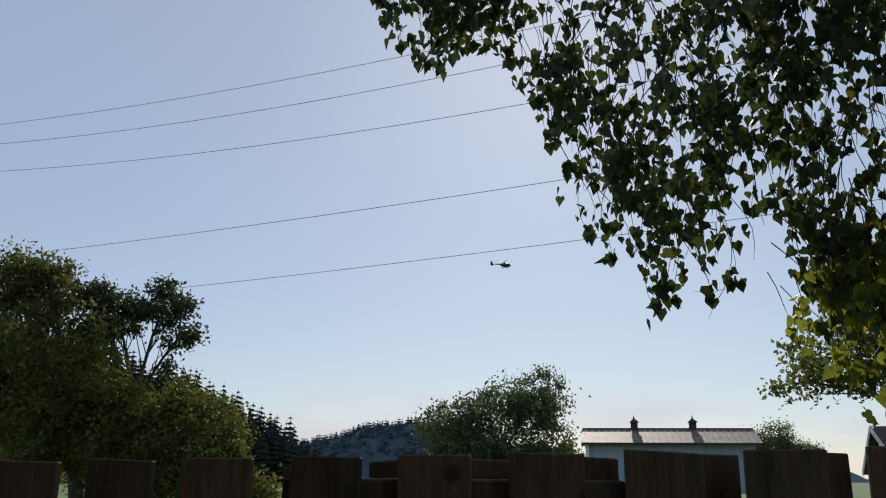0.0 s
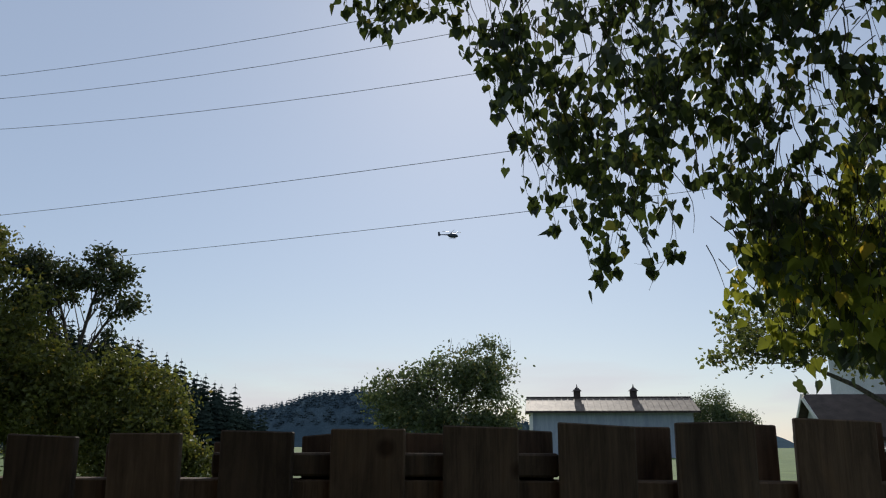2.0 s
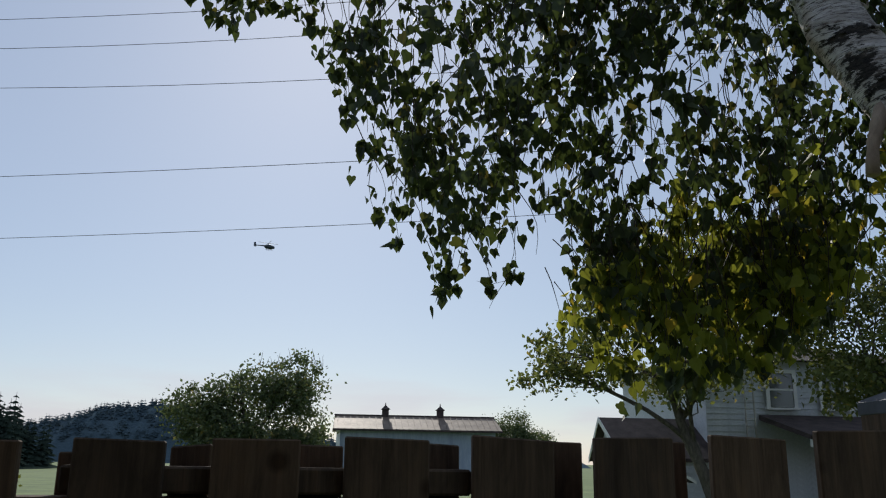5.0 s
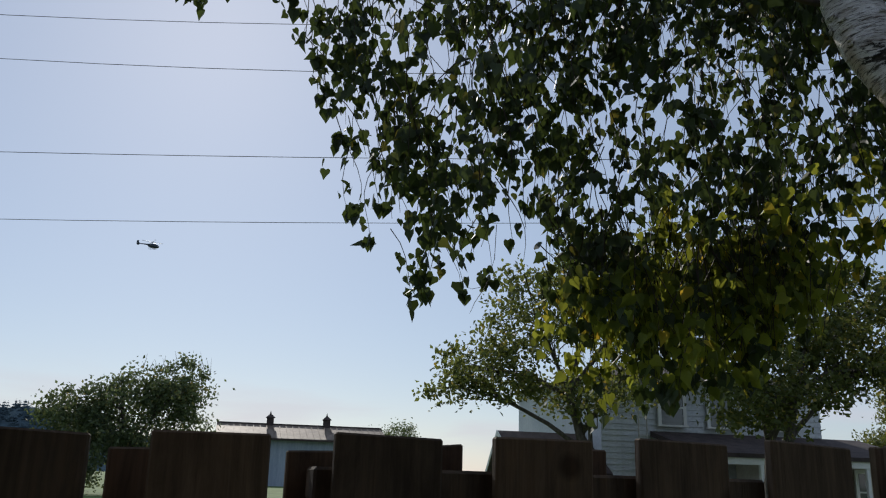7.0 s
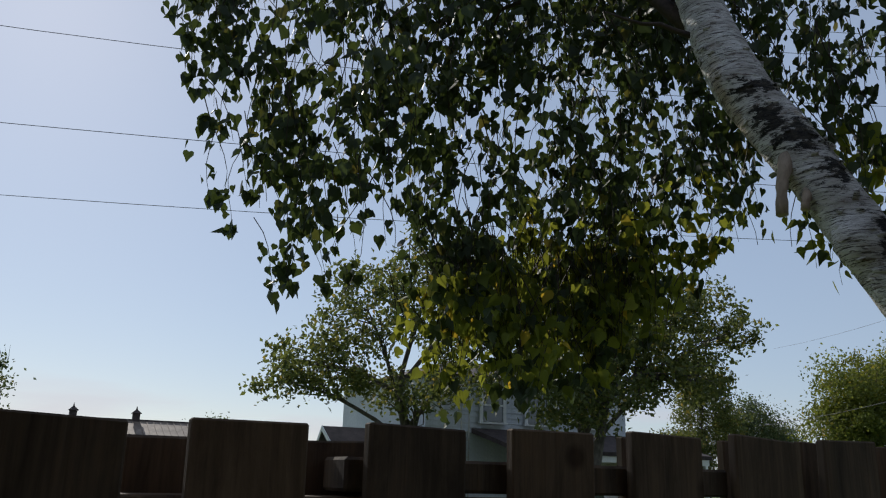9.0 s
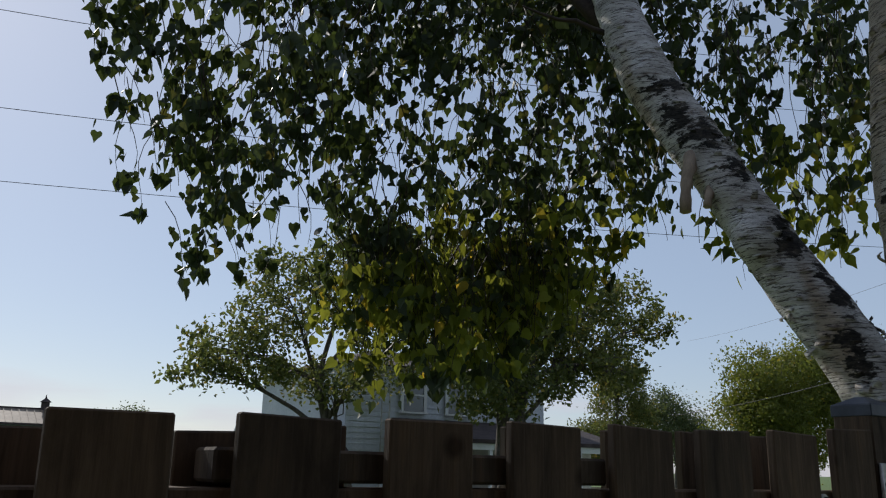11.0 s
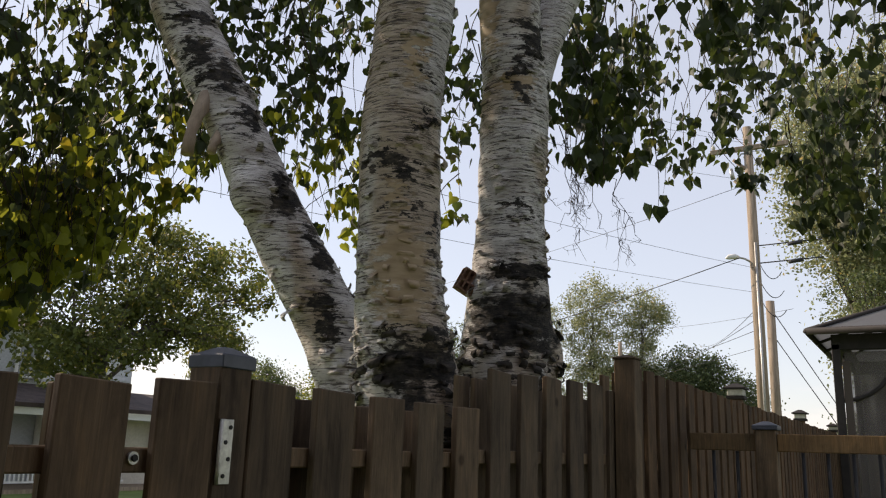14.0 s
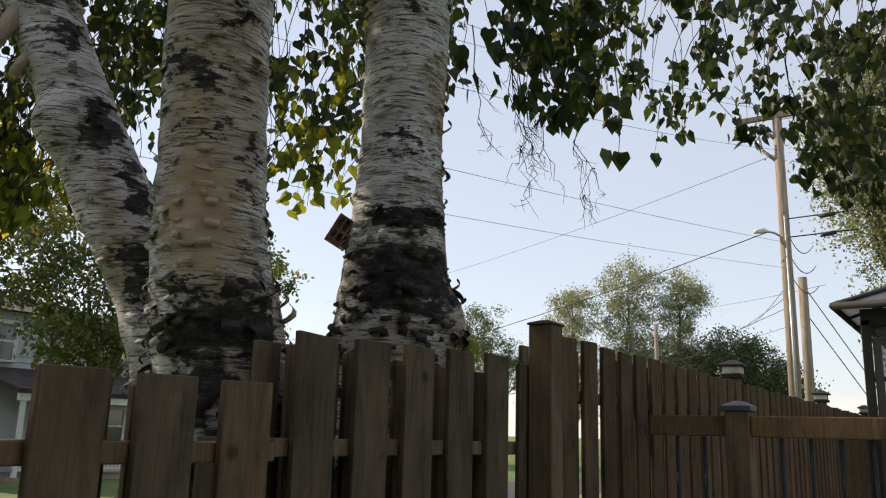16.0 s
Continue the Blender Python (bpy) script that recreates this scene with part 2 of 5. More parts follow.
M_FENCE = fence_wood("stained_cedar", (0.072, 0.054, 0.038), (0.165, 0.125, 0.088))
# Darker, redder copy of stained_cedar, used on the tall fence section.
M_FENCERED = fence_wood("dark_red_brown_cedar", (0.056, 0.037, 0.024), (0.135, 0.088, 0.054))
M_RAILW = fence_wood("treated_pine", (0.10, 0.066, 0.036), (0.23, 0.16, 0.092))
M_GREYWOOD = mottled("weathered_pole", (0.22, 0.17, 0.12), (0.42, 0.33, 0.25), (6, 6, 0.5), 4.0, 0.85)
M_BARK = mottled("grey_bark", (0.05, 0.042, 0.035), (0.15, 0.13, 0.11), (1, 1, 0.35), 14.0, 0.9, relief=0.8, dist=0.02)
M_BIRCH = birch_bark("birch_bark")
M_SCAR = mottled("black_bark_scar", (0.010, 0.009, 0.008), (0.06, 0.05, 0.042), (1, 1, 2), 20.0, 0.9, fine=60.0, relief=0.9, dist=0.01)
M_TWIG = mottled("birch_twig", (0.022, 0.014, 0.011), (0.06, 0.040, 0.030), size=25.0)
M_BIRCHLEAF = leaf_mat("birch_leaf", (0.017, 0.026, 0.015), (0.048, 0.068, 0.029), (0.21, 0.28, 0.045), 0.28)
M_BIRCHLEAF_ONE = leaf_mat("birch_leaf_single", (0.017, 0.026, 0.015), (0.048, 0.068, 0.029), (0.21, 0.28, 0.045), 0.24, False)
# Yellowing leaves, also painted brighter for the sunlight on the low twigs.
M_BIRCHYELLOW = leaf_mat("sunlit_turning_leaf", (0.050, 0.075, 0.014), (0.125, 0.155, 0.026), (0.62, 0.62, 0.06), 0.52)
M_ASHLEAF = leaf_mat("ash_leaf", (0.036, 0.050, 0.020), (0.11, 0.138, 0.048), (0.44, 0.47, 0.085), 0.42)
M_DARKLEAF = leaf_mat("dark_leaf", (0.020, 0.030, 0.014), (0.055, 0.075, 0.030), (0.16, 0.19, 0.05), 0.28)
M_LEFTLEAF = leaf_mat("maple_leaf", (0.045, 0.055, 0.014), (0.13, 0.145, 0.032), (0.32, 0.33, 0.05), 0.40)
M_YELLOWLEAF = leaf_mat("yellow_green_leaf", (0.085, 0.105, 0.018), (0.17, 0.20, 0.035), (0.42, 0.45, 0.06), 0.45)
M_PALELEAF = leaf_mat("silver_leaf", (0.15, 0.17, 0.10), (0.32, 0.34, 0.20), (0.52, 0.55, 0.24), 0.5)
M_FARLEAF = leaf_mat("distant_leaf", (0.05, 0.07, 0.038), (0.13, 0.165, 0.08), (0.28, 0.34, 0.10), 0.40)
M_SPRUCE = mottled("spruce_needles", (0.020, 0.032, 0.026), (0.045, 0.062, 0.050), size=0.4, fine=4.0, gloss=0.0)
# Aerial haze is mixed into this base colour as blue-green.
M_FARWOOD = mottled("haze_tinted_woods", (0.060, 0.092, 0.115), (0.088, 0.125, 0.148), size=0.06, fine=0.7, relief=0.6, dist=1.0, rough=1.0, gloss=0.0)
M_GRASS = mottled("lawn_grass", (0.075, 0.125, 0.026), (0.170, 0.235, 0.055), size=0.35, fine=22.0, rough=0.9, relief=0.7, dist=0.02)
M_ROAD = mottled("asphalt", (0.042, 0.042, 0.044), (0.075, 0.073, 0.070), size=1.2, fine=90.0, rough=0.9)
M_SIDING = mottled("white_clapboard", (0.50, 0.53, 0.57), (0.62, 0.64, 0.67), size=0.9, fine=12.0, rough=0.55, relief=0.05)
M_CREAM = mottled("cream_porch_wall", (0.56, 0.52, 0.44), (0.70, 0.66, 0.58), size=1.2, fine=14.0, rough=0.6, relief=0.05)
M_TRIM = mottled("white_trim_paint", (0.72, 0.72, 0.70), (0.82, 0.82, 0.80), size=2.0, rough=0.5, relief=0.05)
M_SHINGLE = mottled("dark_shingles", (0.035, 0.026, 0.026), (0.090, 0.066, 0.062), size=2.5, fine=30.0, rough=0.9, relief=0.5, dist=0.02)
M_TINROOF = mottled("weathered_tin_roof", (0.14, 0.105, 0.078), (0.28, 0.225, 0.175), (1, 1, 0.4), 0.8, 0.6, 0.3, fine=5.0, relief=0.15)
M_BARNWALL = mottled("pale_barn_boards", (0.26, 0.31, 0.39), (0.37, 0.42, 0.50), (3, 3, 0.3), 0.7, 0.7, fine=6.0)
M_BLACK = mottled("black_powder_coat", (0.012, 0.012, 0.014), (0.022, 0.022, 0.024), size=8.0, rough=0.7, relief=0.08)
M_BROWNMETAL = mottled("dark_brown_metal", (0.014, 0.011, 0.010), (0.030, 0.024, 0.022), size=6.0, rough=0.75, relief=0.08)
M_CAPBLUE = mottled("dark_plastic_cap", (0.028, 0.034, 0.050), (0.060, 0.068, 0.090), size=14.0, rough=0.38, relief=0.1)
M_STEEL = mottled("galvanised_steel", (0.34, 0.33, 0.31), (0.60, 0.58, 0.54), size=40.0, fine=220.0, rough=0.42, metal=0.85, relief=0.2, dist=0.001)
M_DARKHOLE = mottled("dark_hole", (0.010, 0.009, 0.008), (0.022, 0.020, 0.018), size=30.0)
M_WIRE = mottled("black_cable", (0.020, 0.020, 0.022), (0.045, 0.045, 0.050), size=5.0, rough=0.6)
M_CANOPY = leaf_mat("grey_canopy_panel", (0.22, 0.22, 0.23), (0.24, 0.24, 0.25), (0.62, 0.64, 0.68), 0.55)
M_NET = leaf_mat("grey_net_curtain", (0.12, 0.095, 0.080), (0.15, 0.12, 0.10), (0.22, 0.18, 0.15), 0.4)
M_SCREEN, sn, sl, sb = shader("grey_insect_screen", 0.9)
sl.new(ramp(sn, sl, noise_tex(sn, sl, coords(sn, sl, (1, 1, 0.2)), 6.0), [(0.3, (0.10, 0.085, 0.075)), (0.7, (0.17, 0.15, 0.135))]), sb.inputs["Base Color"])
sb.inputs["Alpha"].default_value = 0.55
M_LANTERN = mottled("lantern_lens", (0.50, 0.49, 0.42), (0.68, 0.66, 0.58), size=12.0, rough=0.3)
M_HELI = mottled("dark_blue_aircraft_paint", (0.020, 0.030, 0.048), (0.045, 0.060, 0.085), size=1.0, rough=0.35, relief=0.02)
M_RED = mottled("terracotta_red", (0.30, 0.07, 0.035), (0.46, 0.13, 0.06), size=9.0)
M_BOX = mottled("rusty_feeder_box", (0.10, 0.05, 0.030), (0.22, 0.125, 0.085), size=16.0, rough=0.85)
gl, gn, gk, gb = shader("window_glass", 0.05)
gb.inputs["Base Color"].default_value = (0.05, 0.06, 0.07, 1)
gb.inputs["Specular IOR Level"].default_value = 0.8
M_GLASS = gl

# ---- building helpers ----


def to_mesh(name, verts, faces, mat, smooth=False):
    me = bpy.data.meshes.new(name)
    me.from_pydata([tuple(v) for v in verts], [], faces)
    me.materials.append(mat)
    if smooth:
        me.polygons.foreach_set("use_smooth", [True] * len(me.polygons))
    me.update()
    return me


def part(name, bm, mat, parent=None, label="", smooth=False):
    me = bpy.data.meshes.new(name)
    bm.to_mesh(me)
    bm.free()
    me.materials.append(mat)
    if smooth:
        me.polygons.foreach_set("use_smooth", [True] * len(me.polygons))
    ob = new(name, me)
    ob.parent = parent
    return tagged(ob, label)


def thing(name, label, category, group="", kind="", at=(0, 0, 0)):
    e = new(name)
    e.empty_display_size = 0.1
    e.location = at
    return tagged(e, label, category, group, kind)


def child(name, me, parent, loc=(0, 0, 0), label=""):
    ob = new(name, me)
    ob.parent = parent
    ob.location = loc
    return tagged(ob, label)


def add_box(bm, lo, hi, bev=0.0):
    c = [(a + b) / 2 for a, b in zip(lo, hi)]
    s = [max(1e-4, b - a) for a, b in zip(lo, hi)]
    r = bmesh.ops.create_cube(bm, size=1.0, matrix=Matrix.Translation(c) @ Matrix.Diagonal((*s, 1)))
    if bev:
        es = {e for v in r["verts"] for e in v.link_edges}
        bmesh.ops.bevel(bm, geom=list(es), offset=bev, segments=1, affect="EDGES")


def box(lo, hi, bev=0.0):
    bm = bmesh.new()
    add_box(bm, lo, hi, bev)
    return bm


def tube_data(pts, radii, seg=8, wob=0.0):
    """Vertices and faces of a closed tube along pts."""
    pts = [Vector(p) for p in pts]
    vs, fs = [], []
    up = Vector((0.31, 0.17, 0.93)).normalized()
    for i, (p, r) in enumerate(zip(pts, radii)):
        d = (pts[min(i + 1, len(pts) - 1)] - pts[max(i - 1, 0)]).normalized()
        a = d.cross(up)
        if a.length < 0.05:
            a = d.cross(Vector((1, 0, 0)))
        a.normalize()
        b = d.cross(a)
        for k in range(seg):
            th = 2 * math.pi * k / seg
            rr = r * (1 + wob * noise.noise((p + a * math.cos(th) + b * math.sin(th)) * 3.0))
            vs.append(p + (a * math.cos(th) + b * math.sin(th)) * rr)
    for i in range(len(pts) - 1):
        for k in range(seg):
            k2 = (k + 1) % seg
            fs.append((i * seg + k, i * seg + k2, (i + 1) * seg + k2, (i + 1) * seg + k))
    fs.append(tuple(range(seg))[::-1])
    fs.append(tuple((len(pts) - 1) * seg + k for k in range(seg)))
    return vs, fs


class Heap:
    """Many small pieces gathered into one mesh."""

    def __init__(self):
        self.v, self.f = [], []

    def add(self, vs, fs):
        o = len(self.v)
        self.v.extend(vs)
        self.f.extend(tuple(i + o for i in f) for f in fs)

    def tube(self, pts, radii, seg=5, wob=0.0):
        self.add(*tube_data(pts, radii, seg, wob))

    def ob(self, name, mat, parent=None, label="", smooth=True):
        o = new(name, to_mesh(name, self.v, self.f, mat, smooth))
        o.parent = parent
        return tagged(o, label)


def tube_ob(name, pts, radii, mat, parent=None, seg=8, label="", wob=0.0):
    h = Heap()
    h.tube(pts, radii, seg, wob)
    return h.ob(name, mat, parent, label)


def bend(a, b, sag=0.0, n=8, wob=0.0, rng=random):
    a, b = Vector(a), Vector(b)
    out = []
    for i in range(n + 1):
        t = i / n
        p = a.lerp(b, t) + Vector((0, 0, -4 * sag * t * (1 - t)))
        if 0 < i < n and wob:
            p += Vector((rng.uniform(-wob, wob), rng.uniform(-wob, wob), rng.uniform(-wob, wob)))
        out.append(p)
    return out


def leaves_ob(name, pos, size, mat, parent, heart=False, hang=0.0, seed=1, label=""):
    """One mesh of many folded leaf blades at pos (n x 3)."""
    rs = np.random.RandomState(seed)
    n = len(pos)
    tip = rs.normal(size=(n, 3))
    tip[:, 2] -= hang
    tip /= np.linalg.norm(tip, axis=1)[:, None]
    side = np.cross(tip, rs.normal(size=(n, 3)))
    side /= np.linalg.norm(side, axis=1)[:, None]
    nor = np.cross(tip, side)
    s = (size * rs.uniform(0.6, 1.25, n))[:, None]
    fold = rs.uniform(0.05, 0.25, n)[:, None]
    if heart:
        shape = [(0, 0, 0), (-0.11, 0.22, .5), (0.04, 0.43, 1), (0.32, 0.45, 1), (0.66, 0.20, 0.5), (1.05, 0.0, -0.3), (0.66, -0.20, 0.5), (0.32, -0.45, 1), (0.04, -0.43, 1), (-0.11, -0.22, .5)]
        tri = [(0, 5, 4), (0, 4, 3), (0, 3, 2), (0, 2, 1), (0, 6, 5), (0, 7, 6), (0, 8, 7), (0, 9, 8)]
    else:
        shape = [(0, 0, 0), (0.45, 0.30, 1), (1.0, 0, 0), (0.45, -0.30, 1)]
        tri = [(0, 2, 1), (0, 3, 2)]
    vs = np.stack([pos + s * (tip * u + side * w + nor * f * fold) for u, w, f in shape], 1).reshape(-1, 3)
    k = len(shape)
    base = (np.arange(n) * k)[:, None, None]
    fs = (base + np.array(tri)[None]).reshape(-1, 3)
    me = bpy.data.meshes.new(name)
    me.vertices.add(len(vs))
    me.vertices.foreach_set("co", vs.ravel())
    me.loops.add(fs.size)
    me.loops.foreach_set("vertex_index", fs.ravel())
    me.polygons.add(len(fs))
    me.polygons.foreach_set("loop_start", np.arange(len(fs)) * 3)
    me.update(calc_edges=True)
    me.materials.append(mat)
    ob = new(name, me)
    ob.parent = parent
    return tagged(ob, label, kind="stuff")


def tree(name, base, lobes, mat, label, leaf=0.2, clumps=120, per=40, clump_r=0.6, trunk_r=0.25, fork=0.35, stems=1, seed=1, bare=0.0, group="", category="tree", squash=0.75):
    """A broadleaf tree: tapered stems and limbs into lobes of foliage with gaps between the clumps."""
    rng, rs = random.Random(seed), np.random.RandomState(seed)
    base = Vector(base)
    per = int(per * 3.0)
    t = thing(name, label, category, group, at=base)
    crown_mid = sum((Vector(c) for c, _ in lobes), Vector()) / len(lobes)
    crown_low = min(c[2] - r[2] for c, r in lobes)
    limbs = Heap()
    forks = []
    for s in range(stems):
        off = Vector((rng.uniform(-1, 1), rng.uniform(-1, 1), 0)) * trunk_r * 1.2 * (stems > 1)
        top = base.lerp(crown_mid, fork * 1.6) + Vector((rng.uniform(-1, 1), rng.uniform(-1, 1), 0)) * (0.2 + 0.9 * (stems > 1))
        top.z = base.z + (crown_mid.z - base.z) * (0.55 + fork * 0.5)
        pts = [p - base for p in bend(base + off, top, 0, 7, trunk_r * 0.35, rng)]
        tube_ob("trunk", pts, [trunk_r * (1.25 - 0.75 * i / 7) for i in range(8)], M_BARK, t, 9, wob=0.25)
        forks.append(pts)
    cl = []
    tot = sum(r[0] * r[1] + r[1] * r[2] for _, r in lobes)
    for c, r in lobes:
        c, r = np.array(c), np.array(r)
        m = max(4, int(clumps * (r[0] * r[1] + r[1] * r[2]) / tot))
        d = rs.normal(size=(m, 3))
        d /= np.linalg.norm(d, axis=1)[:, None]
        rad = rs.uniform(0.25, 1.05, m) ** 0.6
        pc = c + d * r * rad[:, None] - np.array(base)
        cl.append(pc)
        stem = rng.choice(forks)
        mid = Vector(c) - base
        start = stem[rng.randint(4, 7)]
        line = bend(start, mid, -0.08 * (mid - start).length, 6, 0.12 * trunk_r, rng)
        limbs.tube(line, [trunk_r * (0.5 - 0.06 * i) for i in range(7)], 6, 0.2)
        for q in pc[:: max(1, m // 14)]:
            a = line[rng.randint(2, 6)]
            limbs.tube(bend(a, q, -0.1, 4, 0.15, rng), [trunk_r * f for f in (0.16, 0.12, 0.08, 0.05, 0.025)], 4)
    cl = np.concatenate(cl)
    tagged(limbs.ob("branchwork", M_BARK, t), kind="stuff")
    pos = np.repeat(cl, per, 0) + rs.normal(size=(len(cl) * per, 3)) * clump_r * np.array([1, 1, squash]) * np.repeat(rs.uniform(0.45, 1.1, len(cl)), per)[:, None]
    leaves_ob("crown", pos, leaf * 0.64, mat, t, seed=seed)
    if bare:
        tw = Heap()
        top = max(lobes, key=lambda q: q[0][2] + q[1][2])
        for k in range(int(bare)):
            a = Vector(top[0]) - base + Vector((rng.uniform(-1, 1) * top[1][0], rng.uniform(-1, 1) * top[1][1], top[1][2] * 0.7))
            tw.tube(bend(a, a + Vector((rng.uniform(-.4, .4), 0, rng.uniform(.5, 1.2))), 0, 3, 0.05, rng), [0.03, 0.02, 0.014, 0.006], 3)
        tagged(tw.ob("dead_spray", M_BARK, t), kind="stuff")
    return t

# ---- ground and distance ----
def ground():
    bm = bmesh.new()
    xs = [-3000, -600, -200, -80, -30, -10, 0, 10, 30, 80, 200, 600, 3000]
    ys = [-3000, -600, -100, -30, -8, 0, 8, 30, 100, 250, 600, 3000]
    rows = [[bm.verts.new((x, y, 0)) for x in xs] for y in ys]
    for a, b in zip(rows, rows[1:]):
        for i in range(len(xs) - 1):
            bm.faces.new((a[i], a[i + 1], b[i + 1], b[i]))
    tagged(part("ground", bm, M_GRASS), "mown green lawn and flat grassy ground", "ground", kind="structure")
    road = box((-400, 9.6, -0.05), (400, 14.2, 0.012))
    tagged(part("road", road, M_ROAD), "grey asphalt side street beyond the lawn", "road", kind="structure")


def ridge(name, y, profile, mat, depth, label):
    """A wooded hill: a rounded ridge closely set with small trees."""
    rng = random.Random(len(profile) * 7 + int(y))
    h = Heap()

    def top(x):
        for (x0, z0), (x1, z1) in zip(profile, profile[1:]):
            if x0 <= x <= x1:
                t = (x - x0) / (x1 - x0)
                return (z0 + (z1 - z0) * (t * t * (3 - 2 * t))) * 1.05 + 0.6
        return 0.0
    x0, x1 = profile[0][0], profile[-1][0]
    n = 60
    vs, fs = [], []
    for i in range(n + 1):
        x = x0 + (x1 - x0) * i / n
        z = top(x)
        for k in range(7):
            a = k / 6
            vs.append((x, y - depth * (1 - a), z * math.sin(a * math.pi / 2) - 0.5))
    for i in range(n):
        for k in range(6):
            fs.append((i * 7 + k, (i + 1) * 7 + k, (i + 1) * 7 + k + 1, i * 7 + k + 1))
    h.add(vs, fs)
    return h, top, rng


def spruce_into(h, p, height, rng, tiers=9, spread=0.2):
    """A spruce of ragged, drooping branch tiers."""
    h.tube([p, p + Vector((0, 0, height * 0.98))], [height * 0.018, height * 0.003], 4)
    for k in range(tiers):
        z = height * (0.14 + 0.84 * k / tiers)
        r = height * spread * (1 - k / tiers) ** 0.8 + height * 0.012
        m = 9
        ph = rng.uniform(0, 6)
        for j in range(m):
            th = ph + 2 * math.pi * j / m + rng.uniform(-.25, .25)
            rr = r * rng.uniform(0.55, 1.25)
            d = Vector((math.cos(th), math.sin(th), 0))
            s = Vector((-d.y, d.x, 0)) * rr * 0.36
            a = p + Vector((0, 0, z + height * 0.035))
            e = p + d * rr + Vector((0, 0, z - rr * rng.uniform(0.05, 0.45)))
            mdl = a.lerp(e, 0.55)
            h.add([a, mdl + s + Vector((0, 0, -rr * .12)), e, mdl - s + Vector((0, 0, -rr * .12)), mdl + Vector((0, 0, rr * .1))], [(0, 1, 4), (1, 2, 4), (2, 3, 4), (3, 0, 4)])


def hills():
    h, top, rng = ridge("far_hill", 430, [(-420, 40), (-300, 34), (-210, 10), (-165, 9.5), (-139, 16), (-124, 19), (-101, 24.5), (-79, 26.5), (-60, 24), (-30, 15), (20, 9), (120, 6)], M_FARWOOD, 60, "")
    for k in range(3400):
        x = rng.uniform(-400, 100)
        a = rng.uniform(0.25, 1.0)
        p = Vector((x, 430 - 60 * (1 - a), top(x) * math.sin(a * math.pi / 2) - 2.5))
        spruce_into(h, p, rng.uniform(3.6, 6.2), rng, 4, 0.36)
    tagged(h.ob("far_hill", M_FARWOOD, smooth=False), "distant wooded hill, haze painted in as blue-green", "hill", kind="structure")
    h, top, rng = ridge("spruce_slope", 150, [(-220, 26), (-120, 22), (-90, 17.5), (-74, 14.5), (-66, 10.5), (-60, 7.5), (-53, 4.5), (-48, 1.0), (-44, 0)], M_SPRUCE, 30, "")
    for k in range(420):
        x = -46 - abs(rng.gauss(0, 1)) * 45
        a = rng.uniform(0.3, 1.0)
        p = Vector((x, 150 - 30 * (1 - a), top(x) * math.sin(a * math.pi / 2) - 1.0))
        spruce_into(h, p, rng.uniform(5.0, 8.5), rng, 8, 0.24)
    for x, z, ht in ((-61.0, 5.6, 8.2), (-54.6, 3.2, 7.8), (-66.5, 8.6, 7.8), (-74.0, 11.5, 8.6), (-57.5, 4.0, 6.5)):
        spruce_into(h, Vector((x, 150, z)), ht, rng, 11, 0.2)
    tagged(h.ob("spruce_slope", M_SPRUCE, smooth=False), "dark slope thickly covered with spruces", "woods", kind="stuff")


ground()
hills()
# Unseen wall and eave, added behind the camera to darken the fence.
tagged(part("shade_wall", box((-9.0, -2.45, 0), (0.2, -2.05, 5.6)), M_SHINGLE), "unseen dark wall added behind the yard to shade the fence", "wall", kind="structure")
tagged(part("shade_eave", box((-9.3, -3.2, 5.604), (0.5, -1.5, 5.75)), M_SHINGLE), "unseen dark eave added above the shading wall", "roof", kind="structure")

# ---- buildings ----


def window(parent, lo, hi, y, face=-1):
    """A sash window with frame, sill, meeting rail and two panes, in a wall that faces -y."""
    x0, z0 = lo
    x1, z1 = hi
    w = part("window", box((x0, y - 0.05, z0), (x1, y + 0.02, z1)), M_DARKHOLE, parent, "white-framed sash window with dark glass")
    fr = bmesh.new()
    for a, b in (((x0 - .1, z0 - .02), (x0 + .03, z1 + .1)), ((x1 - .03, z0 - .02), (x1 + .1, z1 + .1)), ((x0 + .031, z1 - .03), (x1 - .031, z1 + .1)), ((x0 + .031, (z0 + z1) / 2 - .03), (x1 - .031, (z0 + z1) / 2 + .03))):
        add_box(fr, (a[0], y - 0.11, a[1]), (b[0], y - 0.052, b[1]))
    part("frame", fr, M_TRIM, w)
    part("sill", box((x0 - .14, y - 0.17, z0 - .09), (x1 + .14, y - .03, z0 - .022)), M_TRIM, w)
    zm = (z0 + z1) / 2
    for a, b in ((z0, zm - .031), (zm + .031, z1 - .031)):
        part("pane", box((x0 + .031, y - 0.075, a), (x1 - .031, y - .053, b)), M_GLASS, w)
    return w


def boards_wall(parent, x0, x1, y, z0, z1, pitch, mat, name="clapboard"):
    """Overlapping boards on a wall that faces -y, each its own piece."""
    vs = [(x0, 0, 0), (x1, 0, 0), (x1, -0.035, 0.0), (x0, -0.035, 0.0), (x0, -0.006, pitch), (x1, -0.006, pitch), (x1, 0, pitch), (x0, 0, pitch)]
    fs = [(0, 1, 2, 3), (3, 2, 5, 4), (4, 5, 6, 7), (0, 3, 4, 7), (1, 6, 5, 2)]
    me = to_mesh(name, vs, fs, mat)
    for k in range(int((z1 - z0) / pitch)):
        child(name, me, parent, (0, y, z0 + k * pitch))


